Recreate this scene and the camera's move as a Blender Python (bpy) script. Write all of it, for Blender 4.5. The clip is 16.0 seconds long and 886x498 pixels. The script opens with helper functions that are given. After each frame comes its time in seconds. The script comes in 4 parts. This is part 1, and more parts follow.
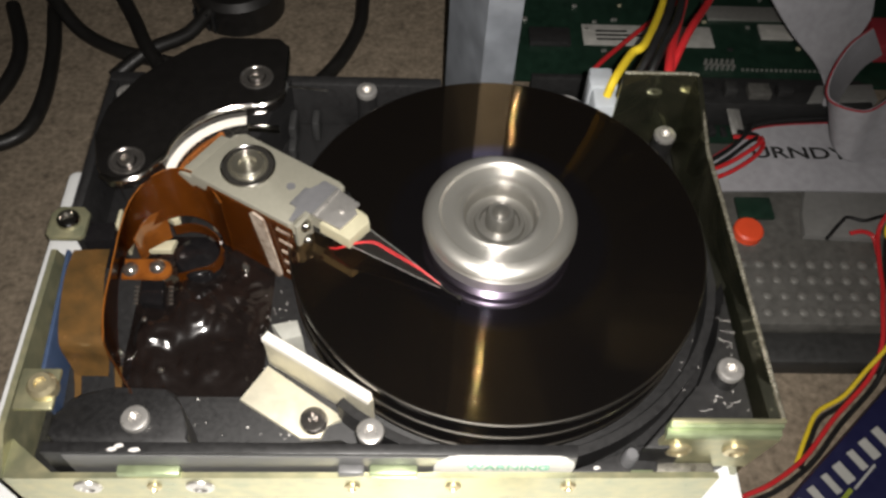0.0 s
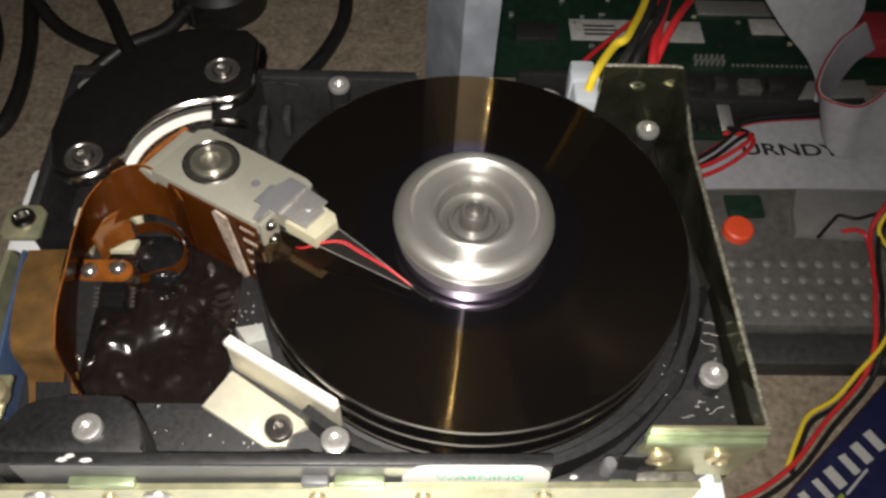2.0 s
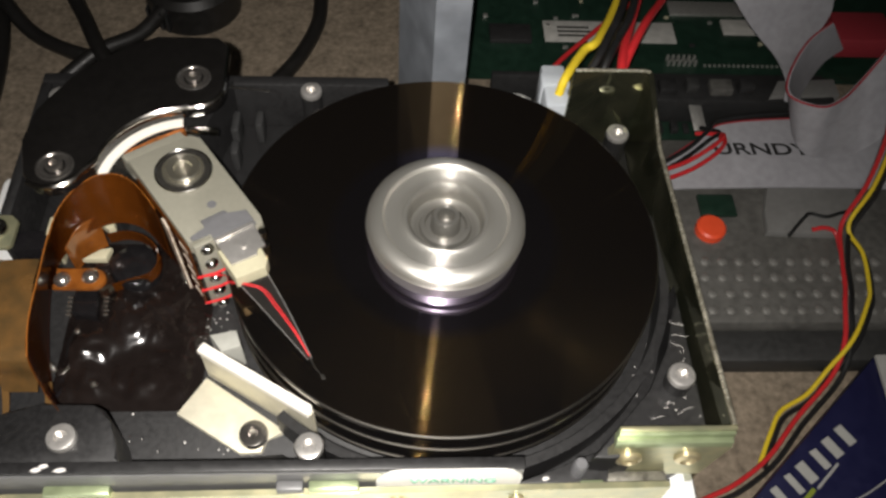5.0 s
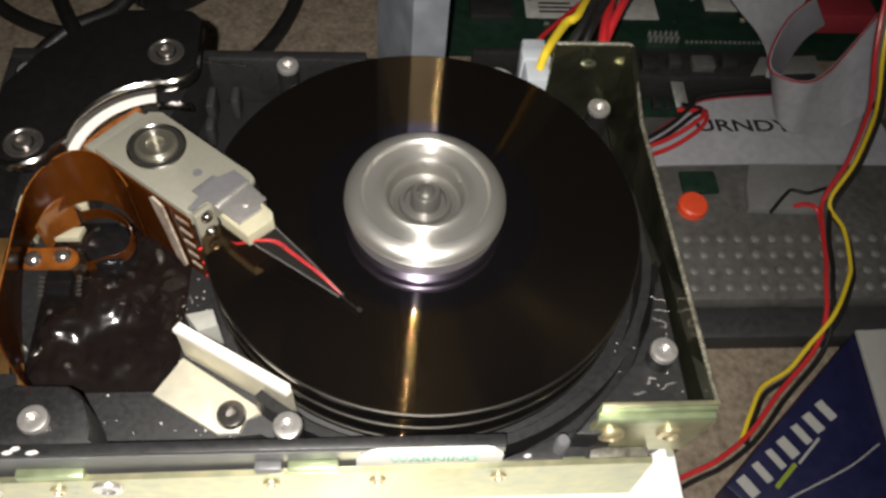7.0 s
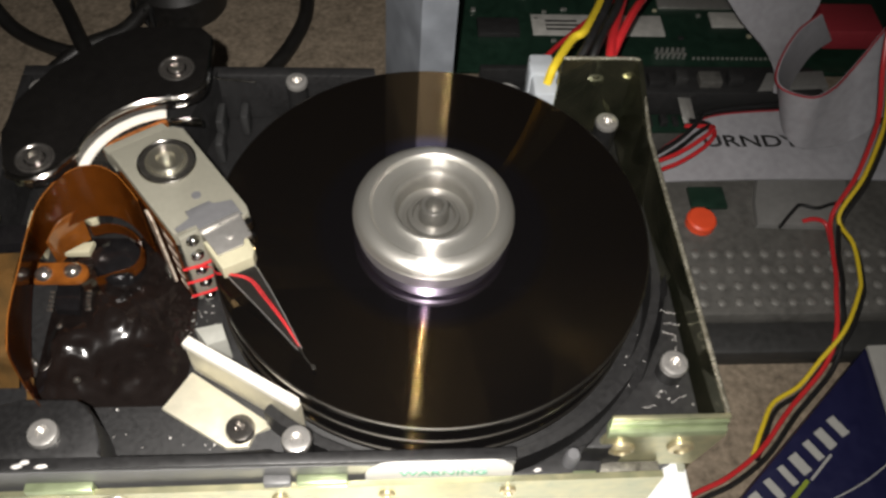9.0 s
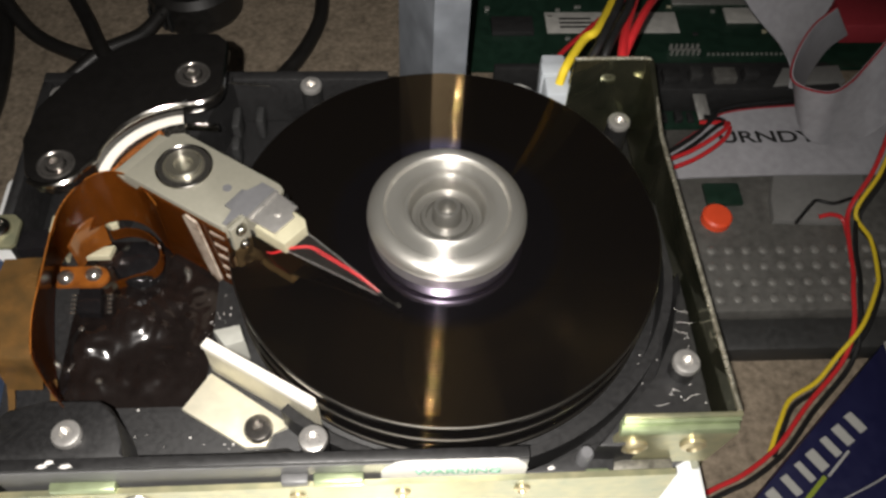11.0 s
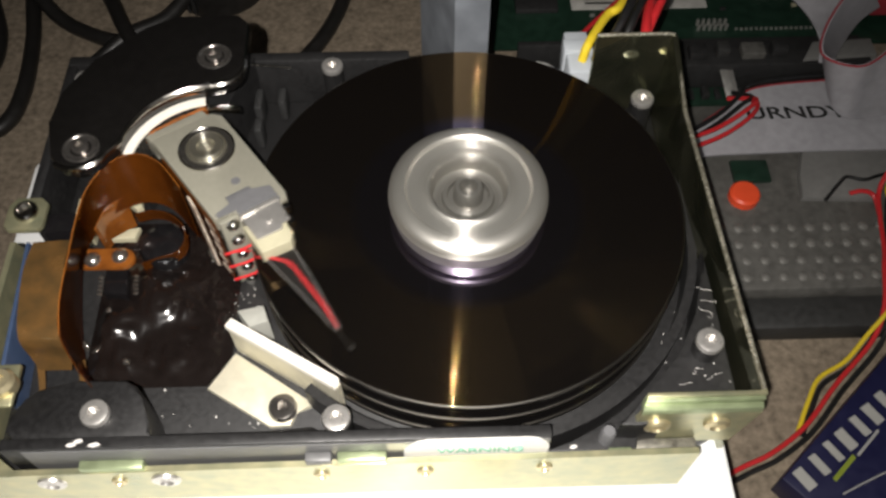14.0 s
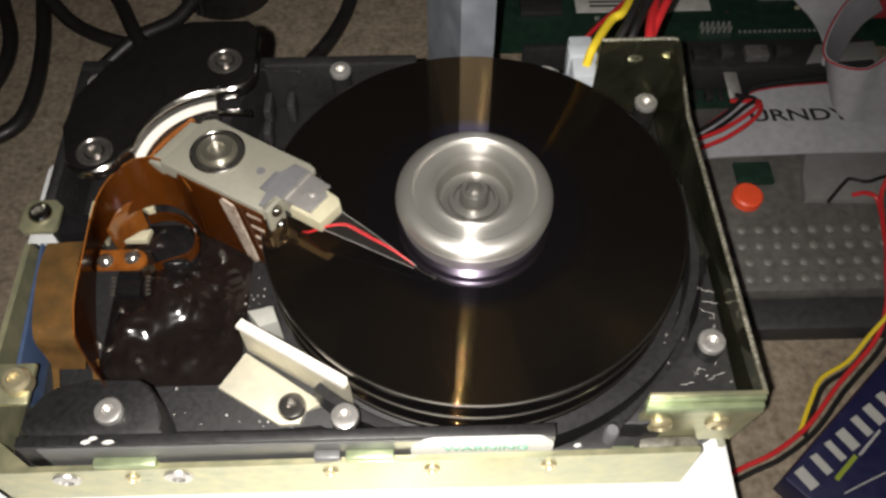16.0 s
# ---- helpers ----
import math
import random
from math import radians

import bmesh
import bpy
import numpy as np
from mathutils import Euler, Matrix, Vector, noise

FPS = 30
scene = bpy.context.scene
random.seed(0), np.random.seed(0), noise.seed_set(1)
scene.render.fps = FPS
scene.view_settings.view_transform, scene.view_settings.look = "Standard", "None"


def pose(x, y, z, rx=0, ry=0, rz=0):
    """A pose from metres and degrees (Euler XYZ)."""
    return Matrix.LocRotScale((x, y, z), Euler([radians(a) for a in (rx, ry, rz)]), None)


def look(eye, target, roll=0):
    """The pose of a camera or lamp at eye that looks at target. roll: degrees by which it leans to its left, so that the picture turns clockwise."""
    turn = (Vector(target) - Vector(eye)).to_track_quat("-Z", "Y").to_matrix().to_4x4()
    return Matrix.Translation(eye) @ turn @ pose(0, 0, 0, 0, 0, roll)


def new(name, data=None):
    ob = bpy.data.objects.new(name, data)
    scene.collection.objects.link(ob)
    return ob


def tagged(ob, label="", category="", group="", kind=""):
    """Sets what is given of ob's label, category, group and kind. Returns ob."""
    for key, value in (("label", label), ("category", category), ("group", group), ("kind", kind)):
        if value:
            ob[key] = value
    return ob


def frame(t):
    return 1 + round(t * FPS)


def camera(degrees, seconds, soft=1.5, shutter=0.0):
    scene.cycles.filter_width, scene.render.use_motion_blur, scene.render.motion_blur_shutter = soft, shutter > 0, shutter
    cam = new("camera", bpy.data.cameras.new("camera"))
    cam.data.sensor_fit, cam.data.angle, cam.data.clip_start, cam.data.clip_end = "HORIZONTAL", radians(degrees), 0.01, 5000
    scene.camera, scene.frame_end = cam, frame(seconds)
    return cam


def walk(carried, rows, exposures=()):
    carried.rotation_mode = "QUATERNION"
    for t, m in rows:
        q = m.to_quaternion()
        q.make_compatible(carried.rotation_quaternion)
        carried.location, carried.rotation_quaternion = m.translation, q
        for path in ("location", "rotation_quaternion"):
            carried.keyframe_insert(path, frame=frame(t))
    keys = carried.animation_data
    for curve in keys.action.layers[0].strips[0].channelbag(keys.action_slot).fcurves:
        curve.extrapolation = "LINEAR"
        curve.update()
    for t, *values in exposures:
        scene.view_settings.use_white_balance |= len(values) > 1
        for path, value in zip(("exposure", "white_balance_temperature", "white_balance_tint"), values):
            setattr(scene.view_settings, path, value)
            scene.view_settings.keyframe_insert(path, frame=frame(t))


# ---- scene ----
cam = camera(54.69, 16.0, 2.8, 0.6)
PATH = [
    (0, (-0.01905, 0.02665, 0.22634), (-0.00797, 0.19602, -0.02102), 3.99),
    (0.5, (-0.01787, 0.02852, 0.22244), (-0.00830, 0.19769, -0.02512), 3.73),
    (1, (-0.01647, 0.02904, 0.22184), (-0.00688, 0.19738, -0.02629), 3.65),
    (1.5, (-0.01594, 0.03130, 0.21893), (-0.00567, 0.19934, -0.02937), 3.78),
    (2, (-0.01340, 0.03092, 0.22011), (-0.00136, 0.20022, -0.02726), 4.15),
    (2.5, (-0.01239, 0.03100, 0.22016), (0.00607, 0.19914, -0.02760), 5.01),
    (3, (-0.01420, 0.03090, 0.22329), (0.00161, 0.19847, -0.02505), 4.50),
    (3.5, (-0.01190, 0.02962, 0.22458), (0.00034, 0.19977, -0.02220), 3.61),
    (4, (-0.01135, 0.03021, 0.22375), (0.00334, 0.19870, -0.02403), 4.11),
    (6.5, (-0.01164, 0.03157, 0.22084), (0.01037, 0.20001, -0.02643), 6.44),
    (7, (-0.01058, 0.03169, 0.21980), (0.01367, 0.19462, -0.03093), 6.78),
    (7.5, (-0.01014, 0.03192, 0.22064), (0.01464, 0.19329, -0.03104), 6.74),
    (8, (-0.01012, 0.03198, 0.22027), (0.01260, 0.19657, -0.02952), 6.08),
    (8.5, (-0.01024, 0.03188, 0.22023), (0.01380, 0.19639, -0.02948), 6.49),
    (9, (-0.01082, 0.03065, 0.21922), (0.01082, 0.19934, -0.02792), 5.65),
    (11.5, (-0.00882, 0.03006, 0.22184), (0.00375, 0.19706, -0.02705), 2.49),
    (12, (-0.00730, 0.02982, 0.22166), (0.00203, 0.19517, -0.02849), 1.38),
    (12.5, (-0.00664, 0.03023, 0.22191), (0.00114, 0.19405, -0.02929), 0.78),
    (13, (-0.00713, 0.03027, 0.22186), (0.00026, 0.19314, -0.02997), 0.74),
    (13.5, (-0.00803, 0.03000, 0.22234), (-0.00139, 0.19270, -0.02962), 0.53),
    (14, (-0.00845, 0.03013, 0.22144), (-0.00328, 0.19266, -0.03066), 0.17),
    (14.5, (-0.00995, 0.02974, 0.22259), (-0.00439, 0.19190, -0.02975), 0.41),
    (15, (-0.00871, 0.02931, 0.22300), (-0.00455, 0.19176, -0.02918), -0.03),
    (15.5, (-0.00932, 0.02923, 0.22274), (-0.00422, 0.19146, -0.02956), 0.24),
    (16, (-0.00891, 0.02878, 0.22437), (-0.00531, 0.19126, -0.02779), -0.21),
]
walk(cam, [(t, look(eye, target, roll)) for t, eye, target, roll in PATH])

# ---- light: a phone torch beside the lens, in a dark room ----
world = bpy.data.worlds.new("dark_room")
world.use_nodes = True
world.node_tree.nodes["Background"].inputs[0].default_value = (0.8, 0.75, 0.65, 1)
world.node_tree.nodes["Background"].inputs[1].default_value = 0.022
scene.world = world
torch = new("torch_light", bpy.data.lights.new("torch_light", "SPOT"))
torch.data.energy, torch.data.color, torch.data.shadow_soft_size = 3.45, (1.0, 0.95, 0.895), 0.0009
torch.data.spot_size, torch.data.spot_blend = radians(97), 1.0
torch.matrix_world = look((-0.0155, 0.0235, 0.2325), (-0.018, 0.102, 0.07))
# Fill lamp added at the unseen south wall to lift the dark tones.
fill_lamp = new("added_fill_light", bpy.data.lights.new("added_fill_light", "AREA"))
fill_lamp.data.shape, fill_lamp.data.size, fill_lamp.data.size_y, fill_lamp.data.energy, fill_lamp.data.color = "RECTANGLE", 0.9, 2.0, 1.7, (0.92, 0.95, 1.0)
fill_lamp.matrix_world = look((0.3, -1.56, 0.95), (0.2, 0.3, 0.6))
scene.view_settings.exposure = 0.2

MM = 0.001
FLOOR = -50.0          # the carpet, in millimetres
HUB = (0.3, 138.2)     # spindle axis
PIVOT = (-55.5, 149.4) # actuator axis


# ---- materials ----
def material(name, color, rough=0.5, metal=0.0, vary=0.25, grain=400.0, bump=0.0, dirt=None, coat=0.0, coarse=40.0, spec=0.5):
    m = bpy.data.materials.new(name)
    m.use_nodes = True
    t = m.node_tree
    b = t.nodes["Principled BSDF"]
    b.inputs["Metallic"].default_value = metal
    b.inputs["Coat Weight"].default_value = coat
    b.inputs["Specular IOR Level"].default_value = spec
    co = t.nodes.new("ShaderNodeTexCoord")
    fine = t.nodes.new("ShaderNodeTexNoise")
    fine.inputs["Scale"].default_value, fine.inputs["Detail"].default_value = grain, 4
    big = t.nodes.new("ShaderNodeTexNoise")
    big.inputs["Scale"].default_value, big.inputs["Detail"].default_value = coarse, 5
    add = t.nodes.new("ShaderNodeMath")
    add.operation = "MULTIPLY_ADD"
    add.inputs[1].default_value = 0.6
    half = t.nodes.new("ShaderNodeMath")
    half.operation, half.inputs[1].default_value = "MULTIPLY", 0.4
    t.links.new(co.outputs["Object"], fine.inputs["Vector"])
    t.links.new(co.outputs["Object"], big.inputs["Vector"])
    t.links.new(big.outputs["Fac"], half.inputs[0])
    t.links.new(fine.outputs["Fac"], add.inputs[0])
    t.links.new(half.outputs[0], add.inputs[2])
    ramp = t.nodes.new("ShaderNodeValToRGB")
    lo, hi = (tuple(min(1.0, c * k) for c in color) for k in (1 - vary, 1 + vary))
    ramp.color_ramp.elements[0].position, ramp.color_ramp.elements[1].position = 0.3, 0.7
    ramp.color_ramp.elements[0].color, ramp.color_ramp.elements[1].color = (*(dirt or lo), 1), (*hi, 1)
    t.links.new(add.outputs[0], ramp.inputs[0])
    t.links.new(ramp.outputs[0], b.inputs["Base Color"])
    rr = t.nodes.new("ShaderNodeMapRange")
    rr.inputs[1].default_value, rr.inputs[2].default_value = 0.3, 0.7
    rr.inputs[3].default_value, rr.inputs[4].default_value = rough * 0.8, min(1, rough * 1.25)
    t.links.new(add.outputs[0], rr.inputs[0])
    t.links.new(rr.outputs[0], b.inputs["Roughness"])
    if bump:
        n = t.nodes.new("ShaderNodeBump")
        n.inputs["Strength"].default_value, n.inputs["Distance"].default_value = bump, 0.0006
        t.links.new(add.outputs[0], n.inputs["Height"])
        t.links.new(n.outputs[0], b.inputs["Normal"])
    return m


def turned_metal(name, color, sharp, streak, spread, share, tint=None, inner=None, zone=0.024, satin=(0.0, (0, 0, 0))):
    """Metal with fine concentric tool marks: a plain gloss and one scattered along the radius by the marks."""
    m = bpy.data.materials.new(name)
    m.use_nodes = True
    t = m.node_tree
    t.nodes.remove(t.nodes["Principled BSDF"])
    co = t.nodes.new("ShaderNodeTexCoord")
    flat = t.nodes.new("ShaderNodeVectorMath")
    flat.operation, flat.inputs[1].default_value = "MULTIPLY", (1, 1, 0)
    t.links.new(co.outputs["Object"], flat.inputs[0])
    far = t.nodes.new("ShaderNodeVectorMath")
    far.operation = "LENGTH"
    t.links.new(flat.outputs[0], far.inputs[0])
    out = t.nodes.new("ShaderNodeVectorMath")
    out.operation = "NORMALIZE"
    t.links.new(flat.outputs[0], out.inputs[0])
    marks = t.nodes.new("ShaderNodeMath")
    marks.operation, marks.inputs[1].default_value = "MULTIPLY", 700000.0
    t.links.new(far.outputs["Value"], marks.inputs[0])
    whole = t.nodes.new("ShaderNodeMath")
    whole.operation = "FLOOR"
    t.links.new(marks.outputs[0], whole.inputs[0])
    rnd = t.nodes.new("ShaderNodeTexWhiteNoise")
    rnd.noise_dimensions = "1D"
    t.links.new(whole.outputs[0], rnd.inputs["W"])
    both = t.nodes.new("ShaderNodeMath")
    both.operation, both.inputs[1].default_value, both.inputs[2].default_value = "MULTIPLY_ADD", 2.0, -1.0
    t.links.new(rnd.outputs["Value"], both.inputs[0])
    size = t.nodes.new("ShaderNodeMath")
    size.operation, size.inputs[1].default_value = "MULTIPLY", spread
    bent = t.nodes.new("ShaderNodeMath")
    bent.operation = "ABSOLUTE"
    t.links.new(both.outputs[0], bent.inputs[0])
    peak = t.nodes.new("ShaderNodeMath")
    peak.operation = "MULTIPLY"
    t.links.new(both.outputs[0], peak.inputs[0])
    t.links.new(bent.outputs[0], peak.inputs[1])
    t.links.new(peak.outputs[0], size.inputs[0])
    lean = t.nodes.new("ShaderNodeVectorMath")
    lean.operation = "SCALE"
    t.links.new(out.outputs[0], lean.inputs[0])
    t.links.new(size.outputs[0], lean.inputs["Scale"])
    turn = t.nodes.new("ShaderNodeVectorTransform")
    turn.vector_type, turn.convert_from, turn.convert_to = "VECTOR", "OBJECT", "WORLD"
    t.links.new(lean.outputs[0], turn.inputs[0])
    geo = t.nodes.new("ShaderNodeNewGeometry")
    tilt = t.nodes.new("ShaderNodeVectorMath")
    t.links.new(geo.outputs["Normal"], tilt.inputs[0])
    t.links.new(turn.outputs[0], tilt.inputs[1])
    unit = t.nodes.new("ShaderNodeVectorMath")
    unit.operation = "NORMALIZE"
    t.links.new(tilt.outputs[0], unit.inputs[0])
    shades = []
    for rough, col in ((sharp, color), (streak, tint or color)):
        g = t.nodes.new("ShaderNodeBsdfAnisotropic")
        g.inputs["Color"].default_value, g.inputs["Roughness"].default_value = (*col, 1), rough
        if inner:
            band = t.nodes.new("ShaderNodeMapRange")
            band.inputs[1].default_value, band.inputs[2].default_value = zone - 0.001, zone + 0.002
            t.links.new(far.outputs["Value"], band.inputs[0])
            blend = t.nodes.new("ShaderNodeMix")
            blend.data_type = "RGBA"
            blend.inputs[6].default_value, blend.inputs[7].default_value = (*inner, 1), (*col, 1)
            t.links.new(band.outputs[0], blend.inputs[0])
            t.links.new(blend.outputs[2], g.inputs["Color"])
        shades.append(g)
    t.links.new(unit.outputs[0], shades[1].inputs["Normal"])
    mix = t.nodes.new("ShaderNodeMixShader")
    mix.inputs[0].default_value = share
    t.links.new(shades[0].outputs[0], mix.inputs[1])
    t.links.new(shades[1].outputs[0], mix.inputs[2])
    dull = t.nodes.new("ShaderNodeBsdfDiffuse")
    dull.inputs["Color"].default_value = (*satin[1], 1)
    last = t.nodes.new("ShaderNodeMixShader")
    last.inputs[0].default_value = satin[0]
    t.links.new(mix.outputs[0], last.inputs[1])
    t.links.new(dull.outputs[0], last.inputs[2])
    t.links.new(last.outputs[0], t.nodes["Material Output"].inputs[0])
    return m


def film_material(name, color, clear, rough=0.12):
    """Thin see-through plastic film: tinted clear, with a glossy skin."""
    m = material(name, color, rough, 0, 0.2, 300, spec=0.8)
    t = m.node_tree
    clearer = t.nodes.new("ShaderNodeBsdfTransparent")
    clearer.inputs[0].default_value = (*(min(1, c ** 0.5) for c in color), 1)
    mix = t.nodes.new("ShaderNodeMixShader")
    mix.inputs[0].default_value = clear
    t.links.new(t.nodes["Principled BSDF"].outputs[0], mix.inputs[1])
    t.links.new(clearer.outputs[0], mix.inputs[2])
    t.links.new(mix.outputs[0], t.nodes["Material Output"].inputs[0])
    return m


BLACK = material("black_paint", (0.0105, 0.0102, 0.0104), 0.46, 0, 0.25, 900, 0.03, spec=0.6)
YOKE = material("black_nickel_steel", (0.006, 0.0055, 0.0052), 0.1, 0.0, 0.2, 500, spec=0.7)
STEEL = material("bright_steel", (0.60, 0.58, 0.55), 0.3, 0.8, 0.12, 700, 0.04)
DARK_STEEL = material("black_nickel_screw", (0.30, 0.28, 0.26), 0.2, 0.92, 0.2, 700, 0.06)
SCUFFED = material("scuffed_clear_tape", (0.42, 0.36, 0.30), 0.3, 0, 0.4, 700, 0.2, dirt=(0.12, 0.07, 0.04), coarse=260)
PALE_CASE = material("pale_grey_plastic", (0.17, 0.168, 0.16), 0.55, 0, 0.15, 400, 0.1, coarse=60)
BRASSY = material("yellow_chromate_steel", (0.50, 0.46, 0.28), 0.33, 0.78, 0.2, 300, 0.05, dirt=(0.33, 0.35, 0.23), coarse=90)
GRIMY = material("grimy_steel", (0.20, 0.19, 0.16), 0.45, 0.6, 0.4, 800, 0.3, dirt=(0.05, 0.047, 0.04), coarse=240)
WORN = material("worn_bare_steel", (0.62, 0.59, 0.48), 0.25, 0.8, 0.4, 900, 0.3, dirt=(0.16, 0.14, 0.09), coarse=260)
MIRROR = material("polished_chromate_steel", (0.32, 0.31, 0.21), 0.08, 0.96, 0.3, 120, 0.03, dirt=(0.16, 0.18, 0.12), coarse=60)
GREENISH = material("green_chromate", (0.36, 0.42, 0.25), 0.35, 0.7, 0.25, 300, 0.1)
BRASS = material("brass_screw", (0.62, 0.54, 0.34), 0.32, 0.8, 0.15, 600)
ALU = material("raw_aluminium", (0.70, 0.66, 0.52), 0.45, 0.45, 0.1, 500, 0.05)
ARM = material("matt_cast_aluminium", (0.235, 0.226, 0.182), 0.5, 0.15, 0.08, 1200, 0.05)
FACE = material("plain_grey_metal", (0.13, 0.13, 0.13), 0.45, 0.3, 0.2, 400, 0.03)
ARM_GREY = material("grey_pressed_steel", (0.14, 0.14, 0.145), 0.45, 0.2, 0.08, 900, 0.03)
STOP = material("grey_plastic_stop", (0.30, 0.30, 0.27), 0.5, 0, 0.1, 600)
CREAM = material("cream_plastic", (0.37, 0.345, 0.24), 0.45, 0, 0.08, 700)
DARK = material("dark_bearing", (0.03, 0.028, 0.025), 0.25, 0.3, 0.2, 600)
COPPER = material("copper_winding", (0.62, 0.22, 0.06), 0.3, 0.85, 0.15, 900)
WHITE = material("white_foam", (0.78, 0.74, 0.66), 0.7, 0, 0.06, 900, 0.05)
WHITE_PLASTIC = material("white_plastic", (0.74, 0.75, 0.74), 0.35, 0, 0.04, 200, 0.02)
PAPER = material("white_paper", (0.75, 0.74, 0.70), 0.6, 0, 0.05, 500)
OLD_PAPER = material("greyed_paper", (0.42, 0.41, 0.38), 0.7, 0, 0.2, 300, coarse=120)
GREEN_INK = material("green_ink", (0.22, 0.46, 0.34), 0.5, 0, 0.1, 500)
AMBER = film_material("amber_film", (0.19, 0.056, 0.0075), 0.74, 0.14)
AMBER.node_tree.nodes["Principled BSDF"].inputs["Coat Weight"].default_value = 1.0
AMBER.node_tree.nodes["Principled BSDF"].inputs["Coat Roughness"].default_value = 0.22
FOIL = material("dark_amber_foil", (0.008, 0.0058, 0.0052), 0.15, 0, 0.3, 300, spec=0.9)
AMBER_STRIP = material("amber_strip", (0.10, 0.05, 0.015), 0.24, 0, 0.25, 260, 0.05, dirt=(0.05, 0.033, 0.014), coarse=160)
CLEAR = film_material("clear_sleeve", (0.06, 0.055, 0.05), 0.78)
AMBER_GLINT = material("amber_edge_glint", (0.24, 0.085, 0.016), 0.22, 0, 0.2, 500)
AMBER_PAD = material("orange_amber_laminate", (0.17, 0.055, 0.009), 0.15, 0, 0.25, 400, dirt=(0.10, 0.03, 0.006), coarse=180, coat=0.6)
GLOSS_BLACK = material("glossy_black_plastic", (0.007, 0.0065, 0.007), 0.16, 0, 0.3, 500, 0.02)
SOLDER = material("solder", (0.62, 0.58, 0.52), 0.17, 0.95, 0.2, 900, 0.1)
BLUE = material("blue_plastic", (0.035, 0.055, 0.105), 0.4, 0, 0.15, 400)
WIRE_RED = material("red_wire", (0.52, 0.024, 0.028), 0.35, 0, 0.1, 600)
STRIPE_RED = material("red_print", (0.30, 0.03, 0.04), 0.45, 0, 0.15, 600)
WIRE_YELLOW = material("yellow_wire", (0.70, 0.52, 0.03), 0.35, 0, 0.1, 600)
WIRE_BLACK = material("black_wire", (0.012, 0.012, 0.012), 0.4, 0, 0.3, 600)
CABLE = material("black_rubber", (0.013, 0.012, 0.011), 0.45, 0, 0.3, 300, 0.05)
RIBBON = material("grey_ribbon", (0.35, 0.345, 0.365), 0.42, 0, 0.16, 300, 0.03, coarse=50)
NYLON = material("white_nylon", (0.42, 0.45, 0.48), 0.4, 0, 0.06, 400)
CARPET = material("beige_carpet", (0.225, 0.183, 0.136), 0.95, 0, 0.5, 420, 1.0, coarse=130, spec=0.1)
GALVANISED = material("galvanised_steel", (0.25, 0.27, 0.30), 0.45, 0.3, 0.25, 150, 0.1, coarse=90)
PCB = material("green_board", (0.010, 0.029, 0.018), 0.4, 0, 0.35, 250, 0.05)
CHROME = material("dark_chrome", (0.55, 0.53, 0.49), 0.16, 1.0, 0.1, 600)
CHIP = material("black_chip", (0.02, 0.02, 0.02), 0.5, 0, 0.2, 400)
TIN = material("tinned_pin", (0.65, 0.64, 0.60), 0.35, 0.8, 0.2, 800)
GREY_CASE = material("dusty_grey_case", (0.09, 0.087, 0.079), 0.6, 0, 0.35, 400, 0.3, coarse=70)
DARK_CASE = material("dark_grey_case", (0.03, 0.03, 0.029), 0.55, 0, 0.25, 400, 0.2)
STUD = material("dusty_stud", (0.185, 0.18, 0.165), 0.5, 0.2, 0.2, 400)
RED_CAP = material("red_plastic", (0.85, 0.09, 0.03), 0.4, 0, 0.05, 400)
CARTON = material("navy_carton", (0.010, 0.0105, 0.044), 0.4, 0, 0.15, 300, 0.03)
CARTON_WHITE = material("white_carton", (0.37, 0.365, 0.34), 0.6, 0, 0.06, 300)
LIME = material("lime_print", (0.22, 0.27, 0.03), 0.5, 0, 0.1, 300)
DUST = material("pale_dust", (0.6, 0.58, 0.55), 0.8, 0, 0.2, 300)
PLASTER = material("dim_plaster", (0.45, 0.42, 0.38), 0.9, 0, 0.1, 8, 0.05, coarse=1)
RIM = material("cut_platter_edge", (0.27, 0.25, 0.22), 0.3, 1.0, 0.1, 600)
PLATTER = turned_metal("oxide_platter", (0.135, 0.092, 0.052), 0.04, 0.03, 1.25, 0.12, (0.80, 0.52, 0.20), (0.19, 0.165, 0.235), satin=(0.25, (0.009, 0.0082, 0.0082)))
# The clamp's inner colour is darkened to paint shade into its central well.
CLAMP = turned_metal("turned_aluminium", (0.72, 0.70, 0.65), 0.4, 0.3, 0.8, 0.5, inner=(0.24, 0.23, 0.215), zone=0.0074, satin=(0.13, (0.42, 0.41, 0.37)))
PIVOT_STEEL = turned_metal("turned_steel", (0.62, 0.60, 0.52), 0.3, 0.2, 0.9, 0.5, satin=(0.12, (0.30, 0.28, 0.22)))


ORIGIN = {}


# ---- mesh helpers, all in millimetres ----
def box(bm, x0, x1, y0, y1, z0, z1, bevel=0.0, turn=None):
    made = bmesh.ops.create_cube(bm, size=1)["verts"]
    for v in made:
        v.co = Vector(((x0 + x1) / 2 + v.co.x * (x1 - x0), (y0 + y1) / 2 + v.co.y * (y1 - y0), (z0 + z1) / 2 + v.co.z * (z1 - z0)))
    if bevel:
        edges = list({e for v in made for e in v.link_edges})
        made = bmesh.ops.bevel(bm, geom=edges, offset=bevel, segments=2, affect="EDGES", profile=0.5)["verts"]
    if turn:
        bmesh.ops.transform(bm, matrix=turn, verts=list({v for v in made}))
    return bm


